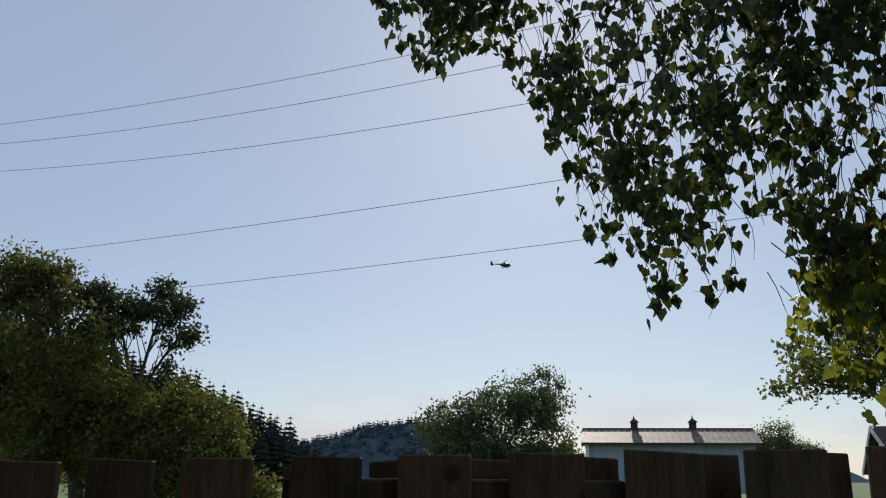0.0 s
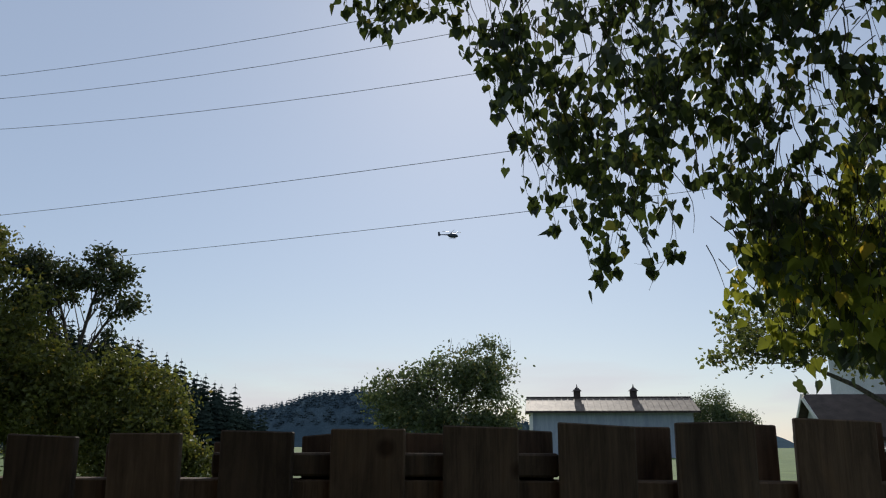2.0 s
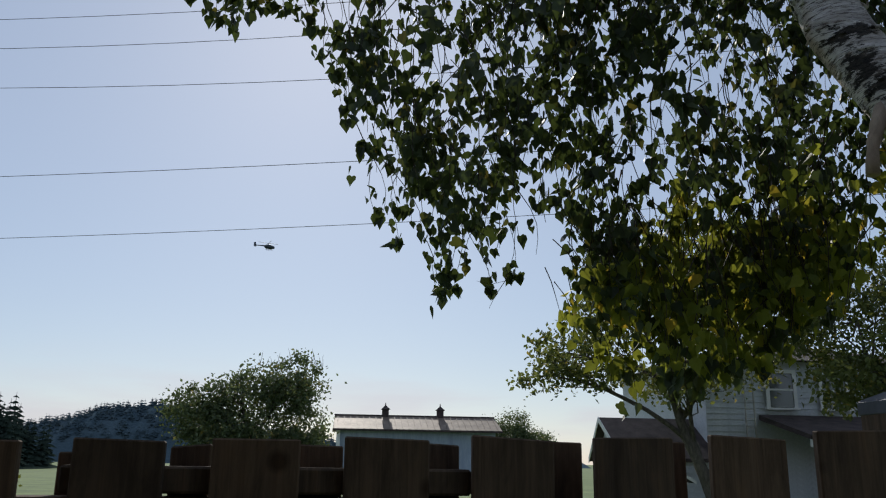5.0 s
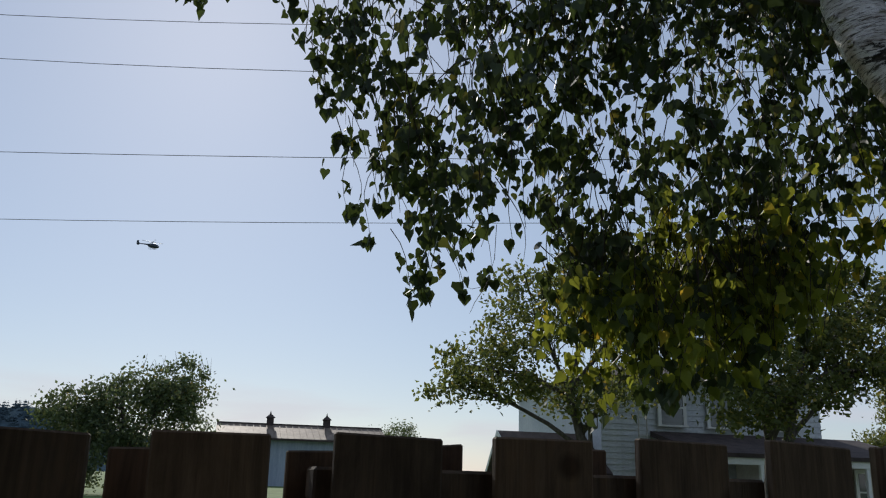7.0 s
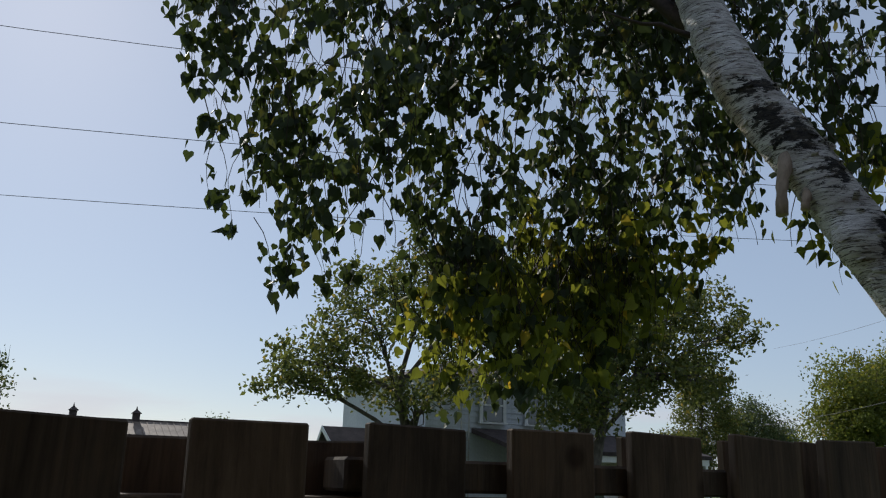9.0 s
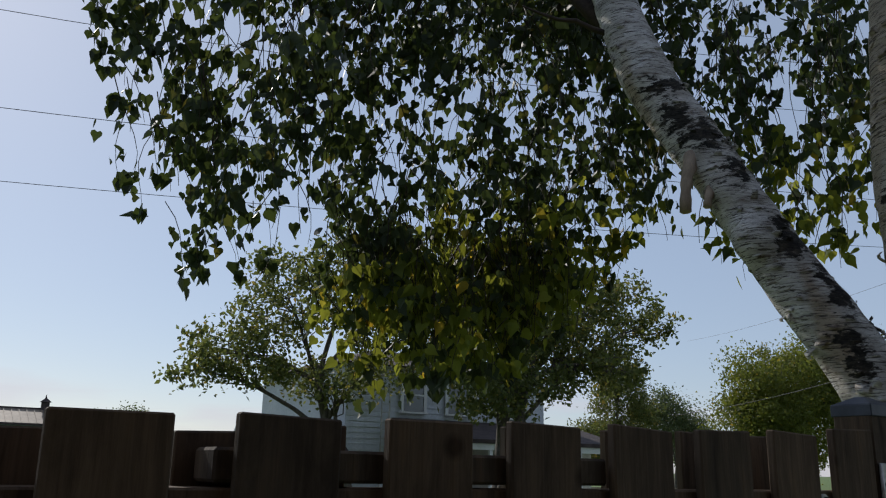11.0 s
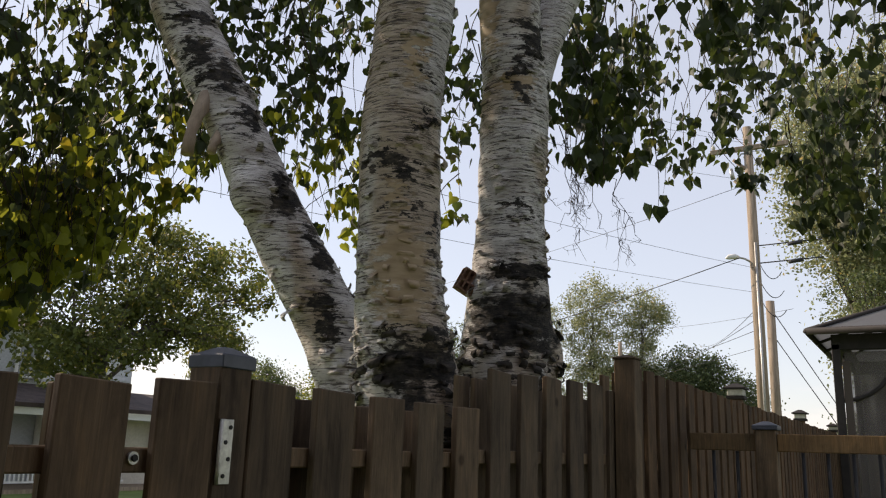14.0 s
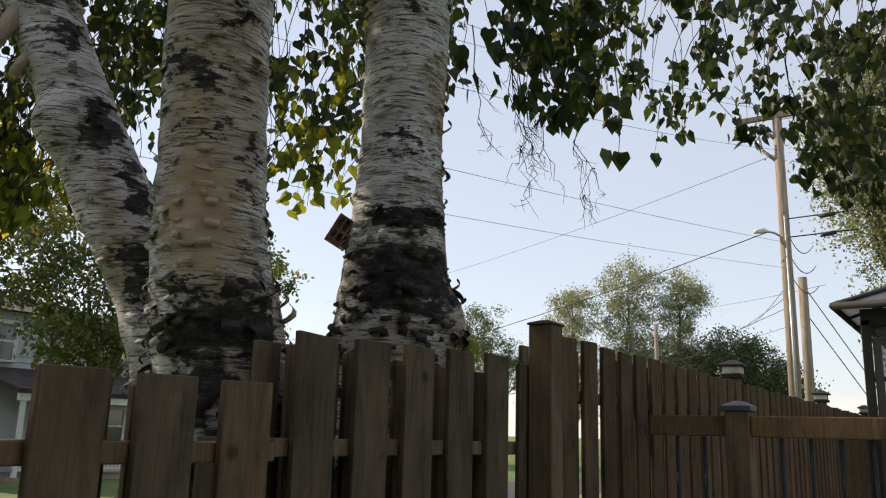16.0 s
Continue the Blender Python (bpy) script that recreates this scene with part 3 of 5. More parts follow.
def house():
    t = thing("white_house", "white clapboard house with dark shingled porch roof", "house")
    # two-storey body
    part("wall", box((12.1, 26.0, 0), (21.3, 34, 5.35)), M_SIDING, t, "white clapboard wall")
    boards_wall(t, 12.1, 21.3, 25.998, 0.1, 5.3, 0.2, M_SIDING)
    bm = bmesh.new()
    rv = [bm.verts.new(p) for p in ((11.7, 25.5, 5.35), (21.7, 25.5, 5.35), (21.7, 34.5, 5.35), (11.7, 34.5, 5.35), (15.2, 30, 6.5), (18, 30, 6.5))]
    for f in ((0, 1, 5, 4), (1, 2, 5), (2, 3, 4, 5), (3, 0, 4), (3, 2, 1, 0)):
        bm.faces.new([rv[i] for i in f])
    part("roof", bm, M_SHINGLE, t, "dark shingled hip roof")
    for x in (14.4, 16.4, 19.1):
        window(t, (x, 3.75), (x + 0.95, 4.95), 25.96)
    # porch
    bm = bmesh.new()
    pv = [bm.verts.new(p) for p in ((14.0, 22.9, 2.72), (22.9, 22.9, 2.72), (22.9, 25.95, 3.48), (14.0, 25.95, 3.48), (14.0, 22.9, 2.58), (22.9, 22.9, 2.58), (22.9, 25.95, 3.3), (14.0, 25.95, 3.3))]
    for f in ((0, 1, 2, 3), (4, 7, 6, 5), (0, 4, 5, 1), (1, 5, 6, 2), (3, 7, 4, 0)):
        bm.faces.new([pv[i] for i in f])
    part("porch_roof", bm, M_SHINGLE, t, "dark brown shingled porch roof")
    part("porch_beam", box((14.1, 22.98, 2.36), (22.8, 23.12, 2.579)), M_TRIM, t)
    part("porch_wall", box((17.4, 24.6, 0), (22.6, 25.9, 2.6)), M_CREAM, t, "cream lower wall under the porch")
    window(t, (18.0, 1.1), (18.9, 2.25), 24.56)
    window(t, (21.4, 0.9), (21.85, 2.25), 24.56)
    for k in range(5):
        x = 14.2 + k * 2.1
        part("porch_post", box((x, 22.99, 0.1), (x + 0.14, 23.11, 2.359), 0.01), M_TRIM, t)
    rail = part("porch_railing", box((14.2, 23.0, 0.98), (19.0, 23.1, 1.05)), M_TRIM, t, "white porch railing")
    part("bottom_rail", box((14.2, 23.0, 0.3), (19.0, 23.1, 0.36)), M_TRIM, rail)
    bal = to_mesh("baluster", [(a, b, c) for c in (0.361, 0.979) for a, b in ((0, 0), (0.04, 0), (0.04, 0.04), (0, 0.04))], [(0, 1, 5, 4), (1, 2, 6, 5), (2, 3, 7, 6), (3, 0, 4, 7)], M_TRIM)
    for k in range(31):
        child("baluster", bal, rail, (14.4 + k * 0.15, 23.03, 0))
    part("porch_floor", box((13.9, 22.85, 0), (22.9, 25.9, 0.12)), M_GREYWOOD, t)
    # low wing with the gable end
    w = thing("garage", "low white garage with a dark shingled gable roof", "garage")
    bm = bmesh.new()
    gv = [bm.verts.new(p) for p in ((9.05, 25.5, 0), (9.05, 28.4, 0), (9.05, 28.4, 2.0), (9.05, 27.4, 3.2), (9.05, 25.5, 2.0), (12.0, 25.5, 0), (12.0, 28.4, 0), (12.0, 28.4, 2.0), (12.0, 27.4, 3.2), (12.0, 25.5, 2.0))]
    for f in ((4, 3, 2, 1, 0), (5, 6, 7, 8, 9), (0, 5, 9, 4), (1, 2, 7, 6)):
        bm.faces.new([gv[i] for i in f])
    part("wall", bm, M_SIDING, w)
    boards_wall(w, 9.06, 11.99, 25.498, 0.1, 1.9, 0.2, M_SIDING)
    for s in (-1, 1):
        bm = bmesh.new()
        y0, y1 = (27.4, 27.4 + (1.2 if s > 0 else -2.25))
        q = [bm.verts.new(p) for p in ((8.75, y0, 3.24), (12.09, y0, 3.24), (12.09, y1, 1.85), (8.75, y1, 1.85), (8.75, y0, 3.36), (12.09, y0, 3.36), (12.09, y1, 1.97), (8.75, y1, 1.97))]
        for f in ((0, 1, 2, 3), (7, 6, 5, 4), (0, 3, 7, 4), (1, 5, 6, 2), (3, 2, 6, 7), (0, 4, 5, 1)):
            bm.faces.new([q[i] for i in f])
        bmesh.ops.recalc_face_normals(bm, faces=bm.faces)
        part("roof", bm, M_SHINGLE, w, "dark brown shingle slope")
    for s in (-1, 1):
        bm = bmesh.new()
        q = [bm.verts.new(p) for p in ((8.72, 27.4, 3.2), (8.72, 27.4 + (1.21 if s > 0 else -2.26), 1.8), (8.72, 27.4 + (1.21 if s > 0 else -2.26), 1.98), (8.72, 27.4, 3.38), (8.745, 27.4, 3.2), (8.745, 27.4 + (1.21 if s > 0 else -2.26), 1.8), (8.745, 27.4 + (1.21 if s > 0 else -2.26), 1.98), (8.745, 27.4, 3.38))]
        for f in ((0, 1, 2, 3), (4, 7, 6, 5), (0, 4, 5, 1), (3, 2, 6, 7)):
            bm.faces.new([q[i] for i in f])
        part("bargeboard", bm, M_TRIM, w)
    # small gabled entry on the front of the garage
    e = thing("entry_porch", "small white gabled entry porch with slim posts", "porch", at=(9.95, 24.2, 0))
    for x in (-0.42, 0.42):
        part("post", box((x - .05, -.05, 0), (x + .05, .05, 1.15), 0.006), M_TRIM, e)
    part("beam", box((-.55, -.06, 1.152), (.55, .06, 1.24)), M_TRIM, e)
    for s in (-1, 1):
        bm = bmesh.new()
        q = [bm.verts.new(p) for p in ((0, -.2, 1.62), (s * .72, -.2, 1.22), (s * .72, 1.28, 1.22), (0, 1.28, 1.62), (0, -.2, 1.69), (s * .72, -.2, 1.29), (s * .72, 1.28, 1.29), (0, 1.28, 1.69))]
        for f in ((0, 1, 2, 3), (7, 6, 5, 4), (0, 4, 5, 1), (1, 5, 6, 2)):
            bm.faces.new([q[i] for i in f])
        bmesh.ops.recalc_face_normals(bm, faces=bm.faces)
        part("roof", bm, M_SHINGLE, e)
        bm = bmesh.new()
        q = [bm.verts.new(p) for p in ((0, -.23, 1.60), (s * .74, -.23, 1.19), (s * .74, -.23, 1.29), (0, -.23, 1.70), (0, -.203, 1.60), (s * .74, -.203, 1.19), (s * .74, -.203, 1.29), (0, -.203, 1.70))]
        for f in ((0, 1, 2, 3), (7, 6, 5, 4), (0, 4, 5, 1), (3, 2, 6, 7), (1, 5, 6, 2)):
            bm.faces.new([q[i] for i in f])
        bmesh.ops.recalc_face_normals(bm, faces=bm.faces)
        part("bargeboard", bm, M_TRIM, e)
    # lattice mast by the house
    m = thing("lattice_mast", "slim grey lattice aerial mast beside the house", "mast", at=(13.35, 25.3, 0))
    for dx in (-0.16, 0.16):
        part("leg", box((dx - .02, -.02, 0), (dx + .02, .02, 6.2)), M_STEEL, m)
    rung = to_mesh("rung", [(a, b, c) for c in (-.012, .012) for a, b in ((-.139, -.01), (.139, -.01), (.139, .01), (-.139, .01))], [(0, 1, 5, 4), (1, 2, 6, 5), (2, 3, 7, 6), (3, 0, 4, 7), (4, 5, 6, 7)], M_STEEL)
    for k in range(20):
        child("rung", rung, m, (0, 0, 0.3 + k * 0.3))


def barn():
    t = thing("barn", "long pale barn with a weathered tin roof and two cupolas", "barn")
    part("wall", box((1.2, 106.5, 0), (21.2, 114, 5.6)), M_BARNWALL, t, "pale blue-grey board wall")
    part("end_board", box((0.75, 106.1, 0), (1.199, 106.9, 5.7)), M_TRIM, t)
    for s in (-1, 1):
        bm = bmesh.new()
        q = [bm.verts.new(p) for p in ((0.5, 110, 7.5), (21.7, 110, 7.5), (21.9, 110 + s * 4.6, 5.6), (0.3, 110 + s * 4.6, 5.6), (0.5, 110, 7.62), (21.7, 110, 7.62), (21.9, 110 + s * 4.6, 5.72), (0.3, 110 + s * 4.6, 5.72))]
        for f in ((0, 1, 2, 3), (7, 6, 5, 4), (0, 3, 7, 4), (1, 5, 6, 2), (3, 2, 6, 7), (0, 4, 5, 1)):
            bm.faces.new([q[i] for i in f])
        bmesh.ops.recalc_face_normals(bm, faces=bm.faces)
        roof = part("roof", bm, M_TINROOF, t, "rusty tin roof with standing seams")
        seam = to_mesh("seam", [(a, b, c) for a in (-.05, .05) for b, c in ((110, 7.62), (110, 7.69), (110 + s * 4.6, 5.79), (110 + s * 4.6, 5.72))], [(0, 1, 2, 3), (7, 6, 5, 4), (1, 5, 6, 2), (0, 4, 5, 1), (3, 2, 6, 7)], M_TINROOF)
        for k in range(26):
            child("seam", seam, roof, (0.9 + k * 0.82, 0, 0))
    part("ridge_cap", box((0.45, 109.85, 7.58), (21.75, 110.15, 7.74)), M_SHINGLE, t)
    part("edge_board", box((0.25, 105.35, 5.5), (21.95, 105.5, 5.74)), M_SHINGLE, t)
    for x in (7.1, 14.4):
        c = part("cupola", box((x - .42, 109.6, 7.2), (x + .42, 110.4, 8.45)), M_SHINGLE, t, "small dark cupola with a pointed cap")
        bm = bmesh.new()
        bmesh.ops.create_cone(bm, segments=4, radius1=0.85, radius2=0.12, depth=0.5, cap_ends=True, matrix=Matrix.Translation((x, 110, 8.7)) @ Matrix.Rotation(radians(45), 4, "Z"))
        part("cap", bm, M_SHINGLE, c)
        bm = bmesh.new()
        bmesh.ops.create_cone(bm, segments=6, radius1=0.14, radius2=0.02, depth=0.5, cap_ends=True, matrix=Matrix.Translation((x, 110, 9.12)))
        part("finial", bm, M_SHINGLE, c)
        part("flashing", box((x - .55, 105.6, 5.76), (x + .55, 105.7, 5.8)), M_SHINGLE, c)


house()
barn()

# ---- trees beyond the fence ----
tree("broadleaf_tree", (-15.0, 22, 0), [((-18.5, 22, 5.2), (2.6, 2.2, 3.0)), ((-16.2, 21, 4.0), (2.6, 2.2, 2.6)), ((-13.6, 21.5, 2.9), (2.4, 2.0, 2.0)), ((-17.0, 22, 7.4), (0.9, 1.0, 0.9)), ((-18.2, 22, 7.7), (0.8, 0.9, 0.8))], M_LEFTLEAF, "full yellow-green broadleaf tree at the field edge", 0.25, 400, 40, 0.34, 0.22, seed=3)
tree("broadleaf_tree", (-11.6, 21, 0), [((-11.8, 21, 2.6), (1.8, 1.6, 1.5)), ((-10.6, 20.5, 1.4), (1.5, 1.4, 1.2)), ((-9.6, 20.5, 0.9), (0.9, 1.0, 0.8))], M_LEFTLEAF, "low bushy yellow-green tree beside the field", 0.22, 240, 36, 0.29, 0.14, seed=4)
tree("broadleaf_tree", (-14.6, 23, 0), [((-13.6, 23, 6.9), (1.1, 0.8, 0.75)), ((-15.2, 23, 6.6), (1.2, 0.9, 0.7)), ((-16.2, 23, 5.4), (1.0, 0.8, 1.2)), ((-13.0, 23, 5.9), (0.5, 0.5, 0.55)), ((-13.3, 23, 4.7), (0.25, 0.3, 0.7)), ((-15.8, 23, 7.2), (0.9, 0.7, 0.4))], M_DARKLEAF, "tall dark crooked tree with an open crown", 0.24, 130, 26, 0.25, 0.16, seed=5)
tree("broadleaf_tree", (-6.0, 60, 0), [((-3.4, 60, 6.6), (2.3, 2.4, 2.5)), ((-6.6, 60, 5.6), (2.4, 2.4, 2.6)), ((-9.6, 60, 5.0), (2.2, 2.2, 1.9)), ((-2.4, 60, 3.4), (1.7, 2, 2.4)), ((-6.5, 59, 2.6), (4.6, 2, 2.2))], M_FARLEAF, "rounded mixed trees standing together in the field", 0.44, 220, 34, 0.55, 0.3, seed=6, stems=3, bare=22)
tree("broadleaf_tree", (28, 121, 0), [((27, 121, 5.4), (3.4, 3, 3.2)), ((31, 121, 4.0), (2.6, 3, 2.6)), ((24, 121, 4.4), (2, 3, 3))], M_FARLEAF, "round distant tree beside the barn", 0.5, 160, 40, 0.8, 0.35, seed=7)
tree("ash_tree", (10.6, 21.6, 0), [((6.5, 21.8, 4.7), (1.71, 1.82, 1.03)), ((7.7, 21.3, 6.4), (1.82, 2.05, 1.48)), ((10.1, 21.8, 7.7), (2.17, 2.28, 1.6)), ((11.8, 21.2, 5.7), (2.05, 2.05, 1.71)), ((9.2, 21.1, 4.2), (1.82, 1.6, 0.57)), ((13.3, 21.8, 8.3), (2.05, 2.05, 1.37)), ((5.5, 21.8, 4.2), (0.91, 0.91, 0.4))], M_ASHLEAF, "spreading ash tree with forked stems before the house", 0.26, 320, 17, 0.29, 0.17, 0.3, 2, seed=8)
tree("ash_tree", (13.2, 18.4, 0), [((12.6, 18, 5.4), (2.2, 2, 1.9)), ((14.9, 18.2, 6.4), (2.0, 2, 1.9)), ((17.0, 18.4, 6.9), (1.9, 1.8, 1.3)), ((19.3, 18.4, 6.5), (1.2, 1.2, 0.5)), ((15.8, 18, 5.0), (2.0, 1.6, 1.2)), ((12.6, 17.5, 3.8), (1.9, 1.5, 0.7)), ((17.5, 18.2, 4.8), (1.2, 1.2, 0.9))], M_ASHLEAF, "dense dark ash tree before the white house", 0.26, 340, 17, 0.27, 0.19, 0.35, 2, seed=9)
tree("broadleaf_tree", (41.0, 41, 0), [((40.6, 41, 8.2), (1.6, 1.6, 1.8)), ((41.0, 41, 5.4), (2.6, 2.2, 2.6)), ((39.0, 41, 3.4), (2.6, 2, 2.0))], M_ASHLEAF, "upright dark green tree behind the house", 0.3, 170, 44, 0.5, 0.2, seed=10)
tree("broadleaf_tree", (52.0, 46, 0), [((51, 46, 5.6), (2.6, 2.2, 2.6)), ((54, 46, 4.4), (2.4, 2, 2.2))], M_FARLEAF, "pale green tree in the next yard", 0.34, 120, 40, 0.6, 0.2, seed=11)
tree("maple_tree", (41.5, 29, 0), [((41.0, 29, 6.6), (2.8, 2.6, 2.6)), ((44.4, 29, 7.4), (2.8, 2.6, 2.4)), ((42.6, 28.5, 4.2), (4.2, 2.6, 2.4)), ((38.8, 29, 4.6), (1.8, 2, 1.8)), ((45.0, 27.0, 6.4), (1.8, 1.5, 1.5))], M_YELLOWLEAF, "bright yellow-green maple with a dense rounded crown", 0.3, 300, 60, 0.62, 0.28, seed=12)
for k, (bx, by, hz) in enumerate(((60, 25.6, 14.0), (60, 21.0, 15.4), (61, 17.4, 14.8))):
    tree("willow_tree", (bx, by, 0), [((bx, by, hz - 2.6), (2.2, 2.1, 2.3)), ((bx, by + 0.3, hz - 6), (2.4, 2.0, 2.6)), ((bx, by - 0.8, hz - 8.6), (2.2, 2.1, 2.2))], M_PALELEAF, "tall feathery silver-green tree across the street", 0.26, 190, 36, 0.46, 0.2, 0.5, seed=20 + k)
tree("broadleaf_tree", (62, 13.2, 0), [((62, 14.8, 7.4), (2.2, 2.6, 2.2)), ((62, 12.4, 6.9), (2.2, 2.2, 1.9)), ((62, 10.6, 5.6), (2.0, 1.8, 1.8)), ((62, 13, 4.2), (2.4, 4, 2.2))], M_FARLEAF, "rounded green street tree in the distance", 0.32, 240, 44, 0.6, 0.25, seed=23)
tree("broadleaf_tree", (70, 39, 0), [((70, 40, 11.6), (2.4, 2.7, 3.0)), ((70, 38, 8.6), (2.6, 3.0, 3.0)), ((70, 33.6, 7.6), (2.2, 2.4, 2.6)), ((70, 41, 6.4), (2.2, 3.0, 3.0))], M_FARLEAF, "dark green tree across the street", 0.34, 170, 40, 0.6, 0.25, seed=24)
tree("poplar_tree", (27.0, 0.2, 0), [((26.5, 1.4, 11.8), (1.8, 1.2, 2.2)), ((26.5, 0.6, 8.9), (2.0, 1.5, 2.0)), ((27, -0.9, 12.5), (2.4, 2.0, 3.0)), ((27, -0.8, 6.6), (2.2, 1.9, 1.8)), ((26.5, 1.5, 9.6), (1.4, 0.8, 1.0)), ((27, -3.2, 9.5), (2.4, 2.2, 4.0)), ((27, -0.2, 4.6), (2.0, 1.4, 1.2))], M_PALELEAF, "tall sunlit poplar with small pale leaves", 0.2, 420, 60, 0.5, 0.25, seed=25)
tree("spruce_bush", (24.0, 0.1, 0), [((24.0, 0.1, 6.3), (1.0, 0.9, 0.5)), ((24.2, -0.2, 4.9), (1.2, 1.0, 0.6))], M_FARLEAF, "ragged conifer branches behind the poles", 0.14, 40, 40, 0.25, 0.08, seed=26)
for k in range(7):
    tree("street_shrub", (75 + 4 * k, 4 - 3.2 * k, 0), [((75 + 4 * k, 4 - 3.2 * k, 3.6), (2.4, 2.4, 2.2))], M_FARLEAF, "distant green trees along the street", 0.4, 40, 40, 0.7, 0.2, seed=30 + k, group="distant street trees")

# ---- the birch ----
def stem_ob(name, pts, radii, parent, seg=44, rings=150, knobs=(), seed=1):
    """A birch stem: a lumpy swept tube with burls, flaring at the foot."""
    pts = [Vector(p) for p in pts]
    vs, fs = [], []
    segs = len(pts) - 1
    for i in range(rings + 1):
        u = i / rings * segs
        k = min(int(u), segs - 1)
        t = u - k
        p0, p1, p2, p3 = pts[max(k - 1, 0)], pts[k], pts[k + 1], pts[min(k + 2, segs)]
        p = 0.5 * ((2 * p1) + (p2 - p0) * t + (2 * p0 - 5 * p1 + 4 * p2 - p3) * t * t + (3 * p1 - p0 - 3 * p2 + p3) * t ** 3)
        r = radii[k] * (1 - t) + radii[k + 1] * t
        d = (pts[k + 1] - pts[k]).normalized()
        a = d.cross(Vector((0, 1, 0.01))).normalized()
        b = d.cross(a)
        for j in range(seg):
            th = 2 * math.pi * j / seg
            o = a * math.cos(th) + b * math.sin(th)
            q = p + o * r
            n1 = noise.noise(q * 2.6 + Vector((seed, 0, 0)))
            n2 = noise.noise(Vector((q.x * 9, q.y * 9, q.z * 16)) + Vector((seed, 3, 0)))
            rough = 1.3 if q.z > 2.25 else 1.3 + 1.8 * min(1.0, (2.25 - q.z) / 0.35)
            rr = r * (1 + 0.10 * n1 + 0.022 * n2 * rough + 0.03 * rough * max(0, noise.noise(q * 14)))
            for c, s, h in knobs:
                w = (q - Vector(c)).length / s
                if w < 1:
                    rr += h * (1 - w * w) ** 2
            vs.append(p + o * rr)
    for i in range(rings):
        for j in range(seg):
            j2 = (j + 1) % seg
            fs.append((i * seg + j, i * seg + j2, (i + 1) * seg + j2, (i + 1) * seg + j))
    fs.append(tuple(range(seg))[::-1])
    fs.append(tuple(rings * seg + k for k in range(seg)))
    ob = new(name, to_mesh(name, vs, fs, M_BIRCH, True))
    ob.parent = parent
    return ob, vs


